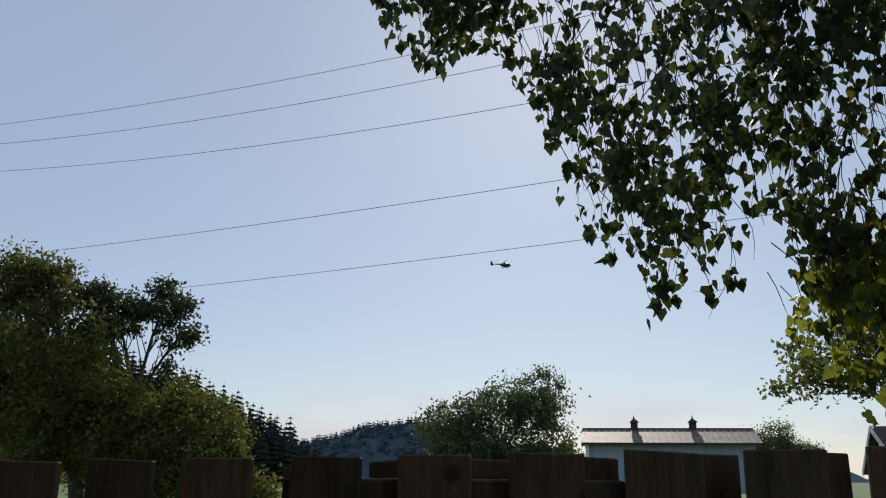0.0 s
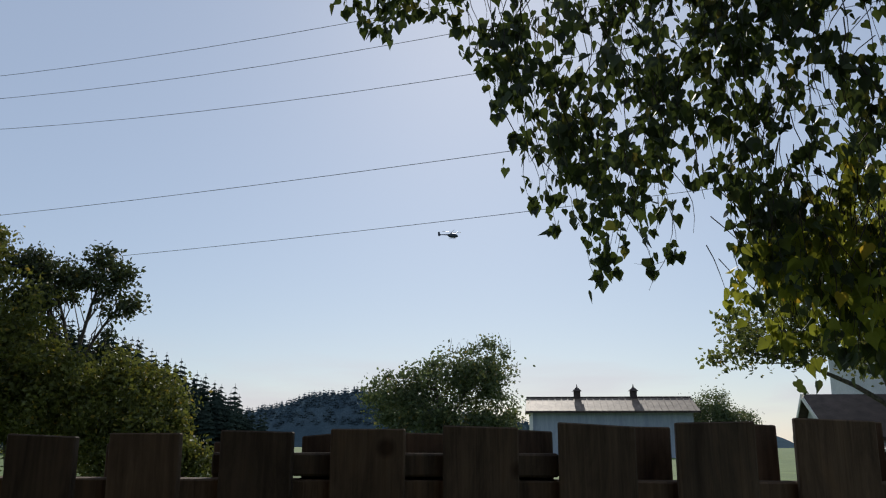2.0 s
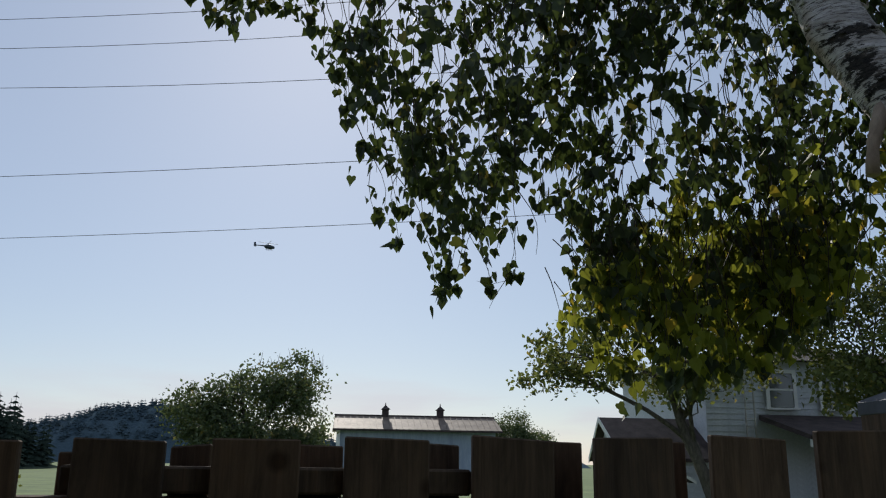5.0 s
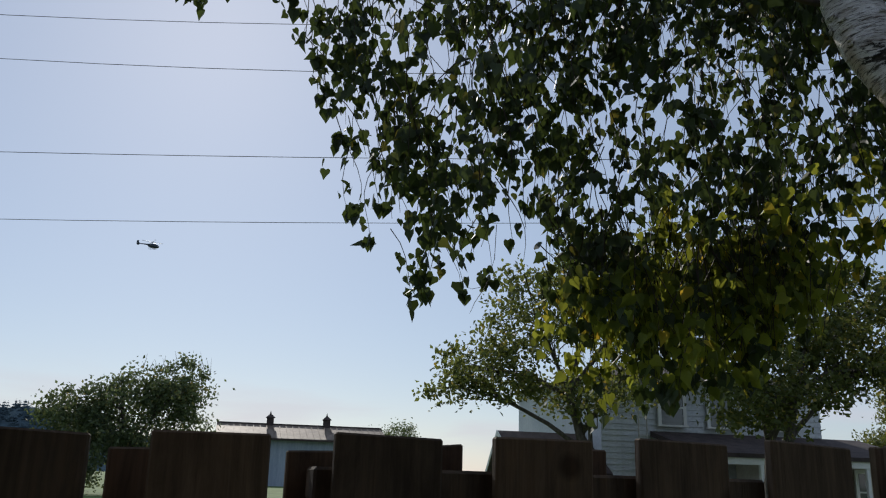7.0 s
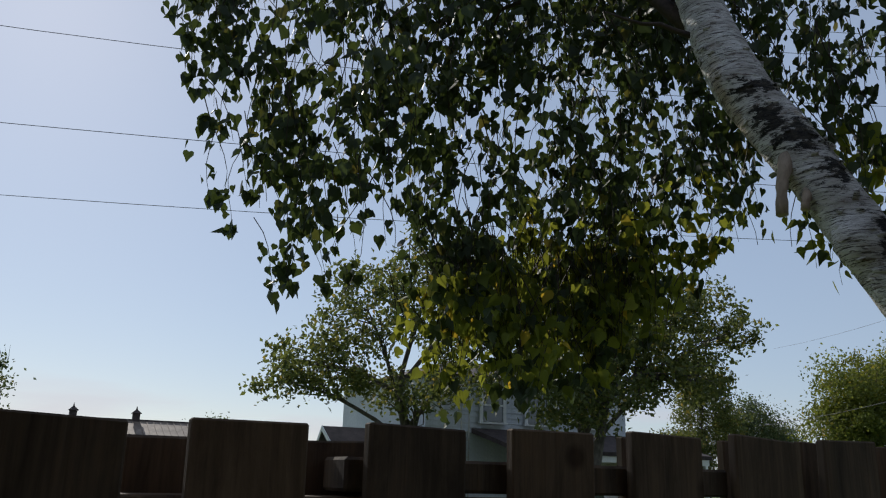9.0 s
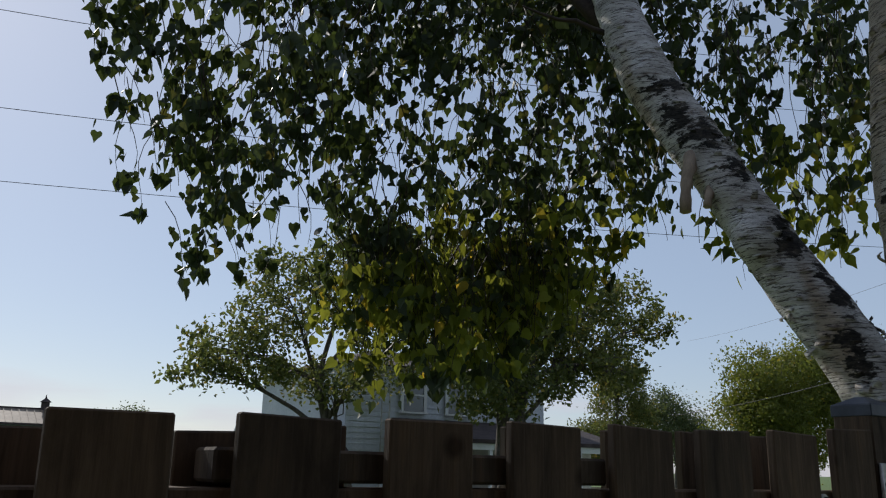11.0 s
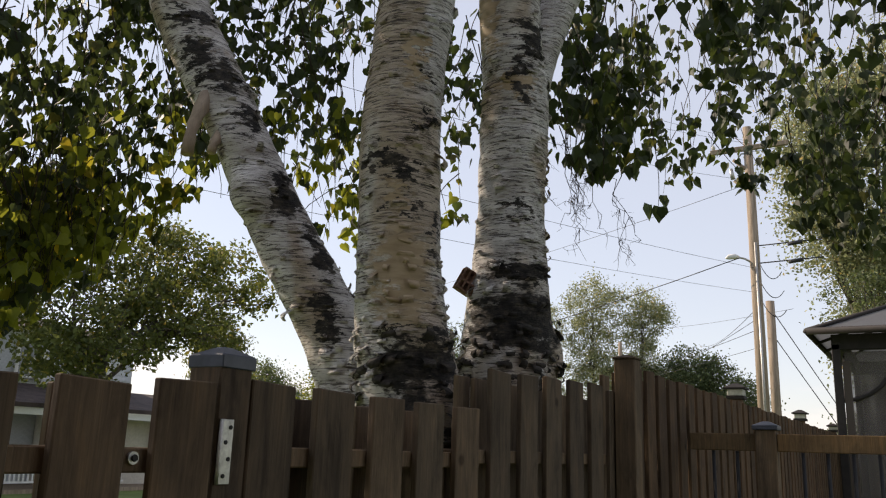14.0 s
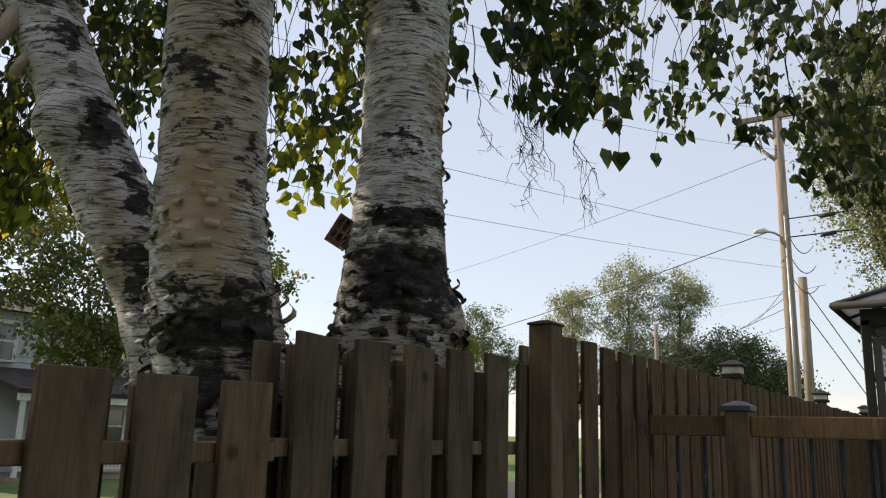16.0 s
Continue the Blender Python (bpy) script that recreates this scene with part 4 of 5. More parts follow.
def birch():
    rng, rs = random.Random(77), np.random.RandomState(77)
    t = thing("birch_tree", "large three-stemmed paper birch with peeling white bark and hanging twigs", "tree")
    s1, v1 = stem_ob("trunk", [(1.40, 0.36, -0.1), (1.44, 0.47, 1.0), (1.502, 0.688, 1.917), (1.384, 0.963, 2.479), (1.308, 1.252, 3.030), (1.246, 1.560, 3.582), (1.275, 1.821, 4.248), (1.26, 2.12, 5.2)], [0.20, 0.150, 0.124, 0.122, 0.116, 0.124, 0.108, 0.07], t, knobs=(((1.194, 1.028, 2.631), 0.15, 0.085), ((1.165, 1.133, 2.888), 0.10, 0.03), ((1.118, 1.513, 3.505), 0.12, 0.03)), seed=1)
    s2, v2 = stem_ob("trunk", [(1.40, 0.45, -0.1), (1.40, 0.43, 1.0), (1.405, 0.36, 1.75), (1.335, 0.38, 2.2), (1.292, 0.378, 2.8), (1.318, 0.34, 3.4), (1.41, 0.32, 4.4), (1.5, 0.33, 6.5)], [0.25, 0.22, 0.176, 0.152, 0.139, 0.136, 0.125, 0.09], t, knobs=(((1.12, 0.24, 2.55), 0.12, 0.02), ((1.32, 0.2, 2.05), 0.1, 0.03)), seed=2)
    s3, v3 = stem_ob("trunk", [(2.14, 0.44, -0.1), (2.15, 0.43, 1.0), (2.15, 0.40, 1.85), (2.13, 0.36, 2.15), (2.12, 0.34, 2.7), (2.11, 0.32, 3.2), (2.05, 0.33, 3.8), (1.95, 0.4, 6.5)], [0.26, 0.24, 0.215, 0.190, 0.150, 0.150, 0.13, 0.08], t, knobs=(((2.30, 0.24, 2.10), 0.18, 0.08), ((2.0, 0.2, 3.0), 0.08, 0.02)), seed=3)
    stem_ob("limb", [(2.13, 0.30, 3.15), (2.22, 0.26, 3.5), (2.38, 0.18, 3.9), (2.7, 0.05, 4.6), (3.3, -0.1, 5.6)], [0.10, 0.095, 0.09, 0.075, 0.05], t, 20, 40, seed=4)
    # low mass of old roots and bark that joins the stems
    stem_ob("root_flare", [(1.5, 0.5, -0.1), (1.5, 0.5, 0.6), (1.46, 0.50, 1.2), (1.42, 0.48, 1.7)], [0.48, 0.38, 0.28, 0.12], t, 36, 40, seed=5)
    # sawn branch stubs on the leaning stem
    for line, r in ((((1.208, 1.285, 3.068), (1.165, 1.271, 2.992), (1.129, 1.261, 2.916), (1.109, 1.252, 2.840), (1.101, 1.247, 2.783)), 0.026), (((1.241, 1.209, 2.916), (1.208, 1.199, 2.878), (1.185, 1.195, 2.849), (1.175, 1.190, 2.826), (1.170, 1.190, 2.802)), 0.019), (((1.30, 1.72, 3.86), (1.26, 1.72, 3.83), (1.24, 1.71, 3.80), (1.22, 1.71, 3.77), (1.20, 1.71, 3.74)), 0.02)):
        st = tube_ob("branch_stub", [Vector(q) for q in line], [r * 1.5, r * 1.15, r, r * 0.97, r * 0.95], M_GREYWOOD, t, 14, "pale sawn branch stub", 0.22)
    # curling strips of loose bark, black and ragged towards the foot
    loose, made = Heap(), 0
    for vs, cnt in ((v1, 700), (v2, 900), (v3, 900)):
        for k in range(cnt):
            idx = rng.randrange(len(vs))
            p = vs[idx]
            if not 1.6 < p.z < 3.9 or (p.z > 2.3 and rng.random() < 0.35):
                continue
            ring = vs[idx - idx % 44:idx - idx % 44 + 44]
            mid = sum(ring, Vector()) / len(ring)
            out = p - mid
            out.z = 0
            if out.length < 0.02 or out.x * 0.6 + out.y > 0.35 * out.length:
                continue
            out.normalize()
            dark = p.z < (1.92 if vs is v2 else 2.20) + rng.uniform(-0.15, 0.2) and vs is not v1
            side = Vector((-out.y, out.x, rng.uniform(-.25, .25))) * rng.uniform(0.010, 0.032)
            ln = rng.uniform(0.02, 0.05) if dark else rng.uniform(0.035, 0.065) if rng.random() < 0.14 and p.z < 2.9 else rng.uniform(0.010, 0.032)
            way = rng.choice((-1, 1))
            rows = [p + out * (ln * math.sin(i * 0.6) * 0.6 - 0.002) + Vector((0, 0, way * ln * i / 4 * 0.8)) for i in range(5)]
            q = [r - side * (1 - 0.5 * rng.random() * i / 4) for i, r in enumerate(rows)] + [r + side * (1 - 0.5 * rng.random() * i / 4) for i, r in enumerate(rows)]
            q += [c - out * 0.003 for c in q]
            f = [(i, i + 1, i + 6, i + 5) for i in range(4)] + [(i + 15, i + 16, i + 11, i + 10) for i in range(4)] + [(4, 14, 19, 9)] + [(i, i + 10, i + 11, i + 1) for i in range(4)] + [(i + 6, i + 16, i + 15, i + 5) for i in range(4)]
            made += 1
            if dark or made % 4 == 0:
                o = new("bark_curl", to_mesh("bark_curl", q, f, M_SCAR if dark else M_BIRCH, True))
                o.parent = t
            else:
                loose.add(q, f)
    tagged(loose.ob("loose_bark", M_BIRCH, t, "small curling flakes of white bark"), kind="stuff")
    # large limbs into the crown
    limbs = Heap()
    ends = [(-1.6, 4.2, 6.3), (-0.6, 4.4, 6.0), (0.4, 4.2, 6.0), (1.4, 3.8, 6.2), (2.3, 3.4, 6.0), (3.2, 3.0, 6.0), (-0.4, 3.4, 5.0), (0.9, 3.2, 4.6), (1.9, 3.0, 4.8)]
    for e in ends:
        a = Vector((1.30, 1.8, 3.9)).lerp(Vector((0.95, 2.55, 5.5)), rng.random())
        limbs.tube(bend(a, e, -0.15, 8, 0.06, rng), [0.045 - 0.0045 * i for i in range(9)], 6, 0.2)
    for e in ((3.9, 0.6, 5.4), (4.6, -0.3, 5.2), (5.2, -1.0, 5.0), (4.0, 2.2, 5.6), (3.2, 2.4, 5.2)):
        a = Vector((2.1, 0.34, 3.6)).lerp(Vector((2.0, 0.4, 5.2)), rng.random())
        limbs.tube(bend(a, e, -0.2, 8, 0.06, rng), [0.04 - 0.004 * i for i in range(9)], 6, 0.2)
    limbs.tube(bend((1.28, 1.72, 3.86), (0.75, 1.9, 3.96), 0, 6, 0.012, rng), [0.02, 0.018, 0.015, 0.012, 0.01, 0.008, 0.004], 6)
    tagged(limbs.ob("branchwork", M_TWIG, t), kind="stuff")

    # hanging twigs with leaves along them
    twigs = Heap()
    pos, yellow, single = [], [], []
    low = [(-2.4, 5.9), (-2.0, 5.15), (-1.55, 4.75), (-1.2, 4.60), (-0.9, 4.32), (-0.72, 3.95), (-0.45, 3.3), (-0.05, 2.87), (0.45, 2.95), (0.85, 2.62), (1.15, 2.12), (1.6, 2.18), (2.1, 2.42), (2.6, 2.78), (3.0, 3.2), (3.4, 3.7), (3.9, 4.4)]

    def lower(x):
        for (x0, z0), (x1, z1) in zip(low, low[1:]):
            if x0 <= x <= x1:
                return z0 + (z1 - z0) * (x - x0) / (x1 - x0)
        return 6.0

    def strand(x, y, zb, length, gap, lean, near=False):
        if x > 1.5 and y > 3.0 and 3.1 < zb < 4.4 and rng.random() < 0.40:
            return
        n = max(4, int(length / 0.10))
        pts = []
        sx, sy = rng.uniform(-lean, lean), rng.uniform(-lean, lean)
        w, ph = rng.uniform(0.015, 0.05), rng.uniform(0, 6)
        for i in range(n + 1):
            u = i / n
            pts.append(Vector((x + sx * (1 - u) ** 2 + w * math.sin(i * 0.9 + ph), y + sy * (1 - u) ** 2 + w * math.cos(i * 0.8 + ph), zb + length * (1 - u))))
        kept = []
        for i in range(int(length / gap)):
            u = rng.random()
            k = min(int(u * n), n - 1)
            q = pts[k].lerp(pts[k + 1], u * n - k)
            q = q + Vector((rng.gauss(0, 0.035), rng.gauss(0, 0.035), 0))
            # foliage gathers in sprays, with sky between them
            if noise.noise(q * 1.5 + Vector((3.1, 0, 7.7))) < (-0.28 if q.x < 1.2 else -0.18) and not near:
                continue
            kept.append(u)
            # Leaves that the sun shines through take the brighter yellow colour.
            sun_yellow = (q.z < (3.5 if q.x > 1.3 else 3.05) and q.x > 0.55 and q.y > 1.5 and rng.random() < 0.75) or (q.x > 2.2 and 1.6 < q.y < 3.3 and q.z < 3.9 and rng.random() < 0.5)
            for c in range(rng.choice((3, 3, 4, 5))):
                (yellow if sun_yellow else pos).append(q + Vector((rng.gauss(0, 0.042), rng.gauss(0, 0.042), rng.gauss(0, 0.042))))
        if kept or near:
            m = n if near else max(3, min(n, int(max(kept) * n) + 2))
            twigs.tube(pts[:m + 1], [0.0045 - 0.003 * i / n for i in range(m + 1)], 3)
        if near:
            for c in range(3):
                single.append(pts[-1] + Vector((rng.uniform(-.04, .04), rng.uniform(-.04, .04), rng.uniform(0, .09))))

    # the far side hangs in sprays with gaps between
    sprays = [(rng.uniform(-2.2, 3.5), rng.uniform(3.2, 4.6)) for k in range(76)]
    for sx, sy in sprays:
        for k in range(6):
            x, y = sx + rng.gauss(0, 0.10), sy + rng.gauss(0, 0.12)
            zb = lower(x) + abs(rng.gauss(0, 0.28)) + 0.02
            strand(x, y, zb, rng.uniform(0.35, 1.1), 0.17, 0.22, near=zb < lower(x) + 0.16)
    for k in range(470):
        x = rng.uniform(-1.7, 3.4)
        zb = lower(x) + rng.uniform(0.45, 2.7)
        if x < 0.4 and rng.random() < 0.08:
            continue
        strand(x, rng.uniform(2.6, 4.6), zb, rng.uniform(0.4, 1.1), 0.16, 0.3)
    for k in range(120):
        x = rng.uniform(0.1, 3.2)
        strand(x, rng.uniform(2.3, 4.4), max(lower(x) + 0.5, rng.uniform(3.7, 5.4)), rng.uniform(0.4, 1.1), 0.16, 0.3)
    for k in range(250):
        x = rng.uniform(0.0, 3.3)
        strand(x, rng.uniform(2.2, 4.6), max(lower(x) + 0.6, rng.uniform(4.4, 6.2)), rng.uniform(0.4, 1.1), 0.16, 0.3)
    for k in range(100):
        x = rng.uniform(0.75, 2.7)
        strand(x, rng.uniform(3.4, 4.6), lower(x) + abs(rng.gauss(0, 0.4)), rng.uniform(0.35, 0.8), 0.16, 0.25)
    for k in range(70):
        strand(rng.uniform(1.1, 3.2), rng.uniform(2.6, 4.4), rng.uniform(4.6, 6.0), rng.uniform(0.4, 1.0), 0.16, 0.3)
    for k in range(45):
        x = rng.uniform(-0.4, 1.1)
        strand(x, rng.uniform(2.9, 4.6), max(lower(x) + 0.3, rng.uniform(3.5, 5.0)), rng.uniform(0.4, 1.0), 0.16, 0.3)
    strand(-0.41, 4.56, 3.27, 0.9, 0.17, 0.1, near=True)
    strand(-0.165, 3.79, 2.78, 0.9, 0.17, 0.1, near=True)
    strand(-0.55, 4.5, 3.5, 0.7, 0.17, 0.1, near=True)
    twigs.tube([(0.42, 4.1, 3.4), (0.40, 4.08, 3.15), (0.33, 4.05, 2.95), (0.25, 4.03, 2.83), (0.215, 4.03, 2.75)], [0.003, 0.0028, 0.0025, 0.002, 0.0014], 4)
    twigs.tube([(0.33, 4.05, 2.95), (0.22, 4.0, 2.91), (0.12, 4.0, 2.93)], [0.002, 0.0018, 0.001], 3)
    # behind the stems
    for k in range(190):
        x, y = rng.uniform(2.3, 4.6), rng.uniform(1.5, 2.95)
        strand(x, y, rng.uniform(2.95, 4.6) + 0.25 * abs(x - 3.2), rng.uniform(0.4, 1.1), 0.17, 0.25)
    # over the yard side
    for k in range(270):
        x, y = rng.uniform(2.75, 6.2), rng.uniform(-2.0, 0.9)
        zb = 3.84 + abs(rng.gauss(0, 0.4)) - (0.55 if y < -0.45 and x > 4.4 else 0)
        strand(x, y, zb, rng.uniform(0.4, 1.2), 0.17, 0.22, near=zb < 4.0)
    for k in range(34):
        x, y = rng.uniform(3.0, 4.6), rng.uniform(0.3, 0.95)
        strand(x, y, 3.2 + 0.3 * (x - 3.0) + abs(rng.gauss(0, 0.25)), rng.uniform(0.4, 1.0), 0.17, 0.2, near=True)
    strand(3.69, 0.13, 3.09, 0.7, 0.4, 0.15, near=True)
    tagged(twigs.ob("twig_curtain", M_TWIG, t, "fine dark drooping twigs"), kind="stuff")
    # bare twig cluster
    bare = Heap()
    for k in range(9):
        a = Vector((3.15 + 0.1 * k, 0.6 + rng.uniform(-.15, .15), 3.75))
        b = a + Vector((rng.uniform(0, .35), rng.uniform(-.15, .15), -rng.uniform(.45, .85)))
        line = bend(a, b, 0.07, 8, 0.045, rng)
        bare.tube(line, [0.0042 - 0.0004 * i for i in range(9)], 3)
        for j in range(6):
            p = line[rng.randint(2, 7)]
            q = p + Vector((rng.uniform(-.16, .24), rng.uniform(-.1, .1), rng.uniform(-.20, .03)))
            side = bend(p, q, 0.035, 5, 0.025, rng)
            bare.tube(side, [0.0022, 0.002, 0.0018, 0.0015, 0.0012, 0.0008], 3)
            for i in range(2):
                p2 = side[rng.randint(1, 4)]
                bare.tube(bend(p2, p2 + Vector((rng.uniform(-.07, .09), rng.uniform(-.04, .04), rng.uniform(-.09, .03))), 0.01, 3, 0.01, rng), [0.0014, 0.0012, 0.001, 0.0007], 3)
    tagged(bare.ob("dead_spray", M_TWIG, t, "leafless dead twigs"), kind="stuff")
    pos, yellow = np.array([tuple(p) for p in pos]), np.array([tuple(p) for p in yellow])
    leaves_ob("foliage", yellow, 0.084, M_BIRCHYELLOW, t, True, 2.2, 6, "yellowing heart-shaped leaves on the lower twigs, sunlight painted into their colour")
    leaves_ob("foliage", pos, 0.082, M_BIRCHLEAF, t, True, 2.2, 5, "small heart-shaped green leaves")
    shape = [(0, 0, 0), (-0.006, 0.024, 0.008), (0.022, 0.033, 0.010), (0.070, 0, 0.002), (0.022, -0.033, 0.010), (-0.006, -0.024, 0.008)]
    me = to_mesh("leaf", shape, [(0, 3, 2), (0, 2, 1), (0, 5, 4), (0, 4, 3)], M_BIRCHLEAF_ONE)
    for p in single[-700:]:
        o = child("leaf", me, t, p)
        o.rotation_euler = (rng.uniform(-.6, .6), radians(90) + rng.gauss(0, 0.5), rng.uniform(0, 6.28))
        s = rng.uniform(1.05, 1.6)
        o.scale = (s, s, s)
    # feeder box wired to the stem
    f = thing("feeder_box", "rusty openwork feeder box hung on the birch", "bird feeder", at=(1.965, 0.47, 2.375))
    f.scale = (0.66, 0.66, 0.66)
    f.rotation_euler = (0, radians(28), radians(-40))
    part("back", box((-.055, .03, -.06), (.055, .036, .09)), M_BOX, f)
    for x in (-.055, -.02, .015, .05):
        part("bar", box((x, -.03, -.06), (x + .012, -.024, .09)), M_BOX, f)
    for z in (-.06, 0.0, .078):
        part("cross_bar", box((-.0552, -.0302, z), (.0622, .0302, z + .012)), M_BOX, f)
    tube_ob("wire", bend((0, 0, .09), (0.09, 0.05, .16), 0, 4), [0.003] * 5, M_WIRE, f, 5)


# ---- fence ----
TH = 0.018


def board_mesh(w, h, seed, mat):
    """A fence board with eased edges, a slight bow and an uneven top; foot at z 0, left edge at x 0."""
    rng = random.Random(seed)
    bm = bmesh.new()
    add_box(bm, (0, 0, 0), (w, TH, h), 0.0025)
    bmesh.ops.bisect_plane(bm, geom=bm.verts[:] + bm.edges[:] + bm.faces[:], plane_co=(0, 0, h * 0.7), plane_no=(0, 0, 1))
    tilt = rng.uniform(-0.004, 0.004)
    bow = rng.uniform(-0.004, 0.004)
    for v in bm.verts:
        v.co.z += tilt * (v.co.x / w - 0.5) * 2 * (v.co.z > h * 0.9)
        v.co.x += bow * (v.co.z / h) ** 2
    me = bpy.data.meshes.new("board")
    bm.to_mesh(me)
    bm.free()
    me.materials.append(mat)
    return me


FB = {}


def board(parent, x, w, top, y, mat=None):
    mat = mat or M_FENCE
    key = (round(w, 3), round(top, 3), random.Random(int(x * 1000)).randint(0, 3), mat.name)
    if key not in FB:
        FB[key] = board_mesh(w, top - 0.06, int(w * 1000) + int(top * 1000) + key[2], mat)
    o = child("board", FB[key], parent, (x, y, 0.06))
    o.rotation_euler = (0, random.Random(int(x * 977)).uniform(-0.004, 0.004), 0)
    return o


def rail(parent, x0, x1, z, y=TH + 0.002, h=0.042, d=0.078, round_end=False):
    bm = bmesh.new()
    add_box(bm, (x0, y, z - h), (x1, y + d, z), 0.004 if round_end else 0.003)
    return part("rail", bm, M_FENCE, parent)


def post(parent, x, y, top, s=0.09, cap=None, mat=None):
    p = part("post", box((x, y, 0), (x + s, y + s, top), 0.004), mat or M_FENCE, parent)
    return p


def pyramid_cap(parent, x, y, z, s, mat, rise=0.035, skirt=0.03, label=""):
    bm = bmesh.new()
    h = s / 2
    pts = [(-h, -h, -skirt), (h, -h, -skirt), (h, h, -skirt), (-h, h, -skirt), (-h, -h, 0), (h, -h, 0), (h, h, 0), (-h, h, 0)]
    k = h * 0.25
    pts += [(-k, -k, rise), (k, -k, rise), (k, k, rise), (-k, k, rise)]
    v = [bm.verts.new((x + a, y + b, z + c)) for a, b, c in pts]
    for f in ((3, 2, 1, 0), (8, 9, 10, 11)):
        bm.faces.new([v[i] for i in f])
    for o in (0, 4):
        for i in range(4):
            j = (i + 1) % 4
            bm.faces.new((v[o + i], v[o + j], v[o + 4 + j], v[o + 4 + i]))
    bmesh.ops.bevel(bm, geom=bm.edges[:], offset=0.002, segments=1, affect="EDGES")
    return part("post_cap", bm, mat, parent, label)


def lantern_cap(parent, x, y, z):
    """A solar lantern that sits on a post as its cap."""
    b = part("lantern", box((x - .06, y - .06, z), (x + .06, y + .06, z + .05), 0.005), M_LANTERN, parent, "pale solar lantern post cap")
    pyramid_cap(b, x, y, z + 0.064, 0.17, M_BROWNMETAL, 0.035, 0.014)
    part("base", box((x - .07, y - .07, z - .03), (x + .07, y + .07, z - .001), 0.004), M_BROWNMETAL, b)


def fences():
    low = thing("board_fence", "low brown board-on-board garden fence section", "fence", "garden fence sections")
    xs = [-0.194 - 0.2078 * k for k in range(14)]
    for x in xs:
        board(low, x, 0.138, 1.794 + 0.0195 * x, 0)
    for x, w, top in ((-1.500, .138, 1.748), (-1.284, .138, 1.752), (-1.099, .066, 1.764), (-0.955, .138, 1.768), (-0.743, .138, 1.774), (-0.532, .138, 1.780), (-0.328, .138, 1.785), (-0.124, .132, 1.787)):
        board(low, x, w, top, 0.10)
    rail(low, -1.255, -0.605, 1.730, round_end=True)
    rail(low, -3.0, 0.13, 1.682)
    rail(low, -3.0, 0.13, 1.0)
    rail(low, -3.0, 0.13, 0.4)
    post(low, -1.95, 0.080, 1.70)
    post(low, -3.0, 0.080, 1.70)
    # capped post by the hinge
    post(low, 0.151, 0.002, 1.845, 0.087)
    pyramid_cap(low, 0.1965, 0.0455, 1.862, 0.094, M_CAPBLUE, 0.018, 0.026, "dark blue-grey plastic pyramid cap")
    board(low, 0.010, 0.138, 1.805, 0.0)
    # hinge leaf screwed to the board
    hinge = thing("hinge_plate", "galvanised steel hinge leaf screwed to the fence post", "hinge", at=(0.162, -0.002, 1.619))
    hb = bmesh.new()
    add_box(hb, (0, -.0015, 0), (0.030, .0025, 0.12), 0.001)
    part("plate", hb, M_STEEL, hinge)
    for dx, dz in ((.021, .105), (.011, .077), (.021, .046), (.011, .015)):
        bm = bmesh.new()
        bmesh.ops.create_cone(bm, segments=14, radius1=.0042, radius2=.0042, depth=.002, cap_ends=True, matrix=Matrix.Translation((dx, -.0022, dz)) @ Matrix.Rotation(radians(90), 4, "X"))
        part("screw_hole", bm, M_DARKHOLE, hinge)
    tube_ob("knuckle", [(-.004, -.002, 0), (-.004, -.002, .03), (-.004, -.002, .06), (-.004, -.002, .12)], [.004] * 4, M_STEEL, hinge, 10)
    ring = thing("rail_bolt", "round steel bolt head on the fence rail", "bolt", at=(-0.022, 0.017, 1.665))
    bm = bmesh.new()
    bmesh.ops.create_cone(bm, segments=16, radius1=.011, radius2=.011, depth=.006, cap_ends=True, matrix=Matrix.Rotation(radians(90), 4, "X"))
    part("washer", bm, M_STEEL, ring)
    bm = bmesh.new()
    bmesh.ops.create_cone(bm, segments=6, radius1=.006, radius2=.006, depth=.010, cap_ends=True, matrix=Matrix.Translation((0, -.003, 0)) @ Matrix.Rotation(radians(90), 4, "X"))
    part("bolt_head", bm, M_DARKHOLE, ring)
    # after the post
    mid = thing("board_fence", "brown board fence section below the birch stems", "fence", "garden fence sections")
    for x, w in ((0.241, .133), (0.452, .140), (0.664, .138), (0.872, .137), (1.078, .140)):
        board(mid, x, w, 1.818, 0)
    for x, w in ((0.475, .13), (0.735, .15), (0.935, .15)):
        board(mid, x, w, 1.80, 0.10)
    rail(mid, 0.26, 1.26, 1.69)
    rail(mid, 0.26, 1.26, 1.0)
    rail(mid, 0.26, 1.26, 0.4)
    post(mid, 1.16, 0.08, 1.70)
    step = thing("board_fence", "taller brown board fence section with a stepped top", "fence", "garden fence sections")
    for k, x in enumerate((1.302, 1.505, 1.725, 1.955, 2.180)):
        board(step, x, .14, 1.944 + 0.008 * k, 0)
    for x in (1.262, 1.375, 1.59, 1.81, 2.03, 2.26):
        board(step, x, .08 if x < 1.3 else .19, 1.925, 0.10)
    board(step, 2.60, .09, 2.05, 0.10)
    rail(step, 1.255, 2.66, 1.70)
    rail(step, 1.255, 2.66, 1.0)
    rail(step, 1.255, 2.66, 0.4)
    post(step, 2.443, -0.095, 2.10, 0.09)
    board(step, 2.39, .14, 1.965, 0.0)
    pyramid_cap(step, 2.488, -0.05, 2.108, 0.10, M_FENCE, 0.012, 0.008, "flat brown wooden post cap")
    tall = thing("board_fence", "tall red-brown shadowbox fence running along the yard", "fence", "garden fence sections")
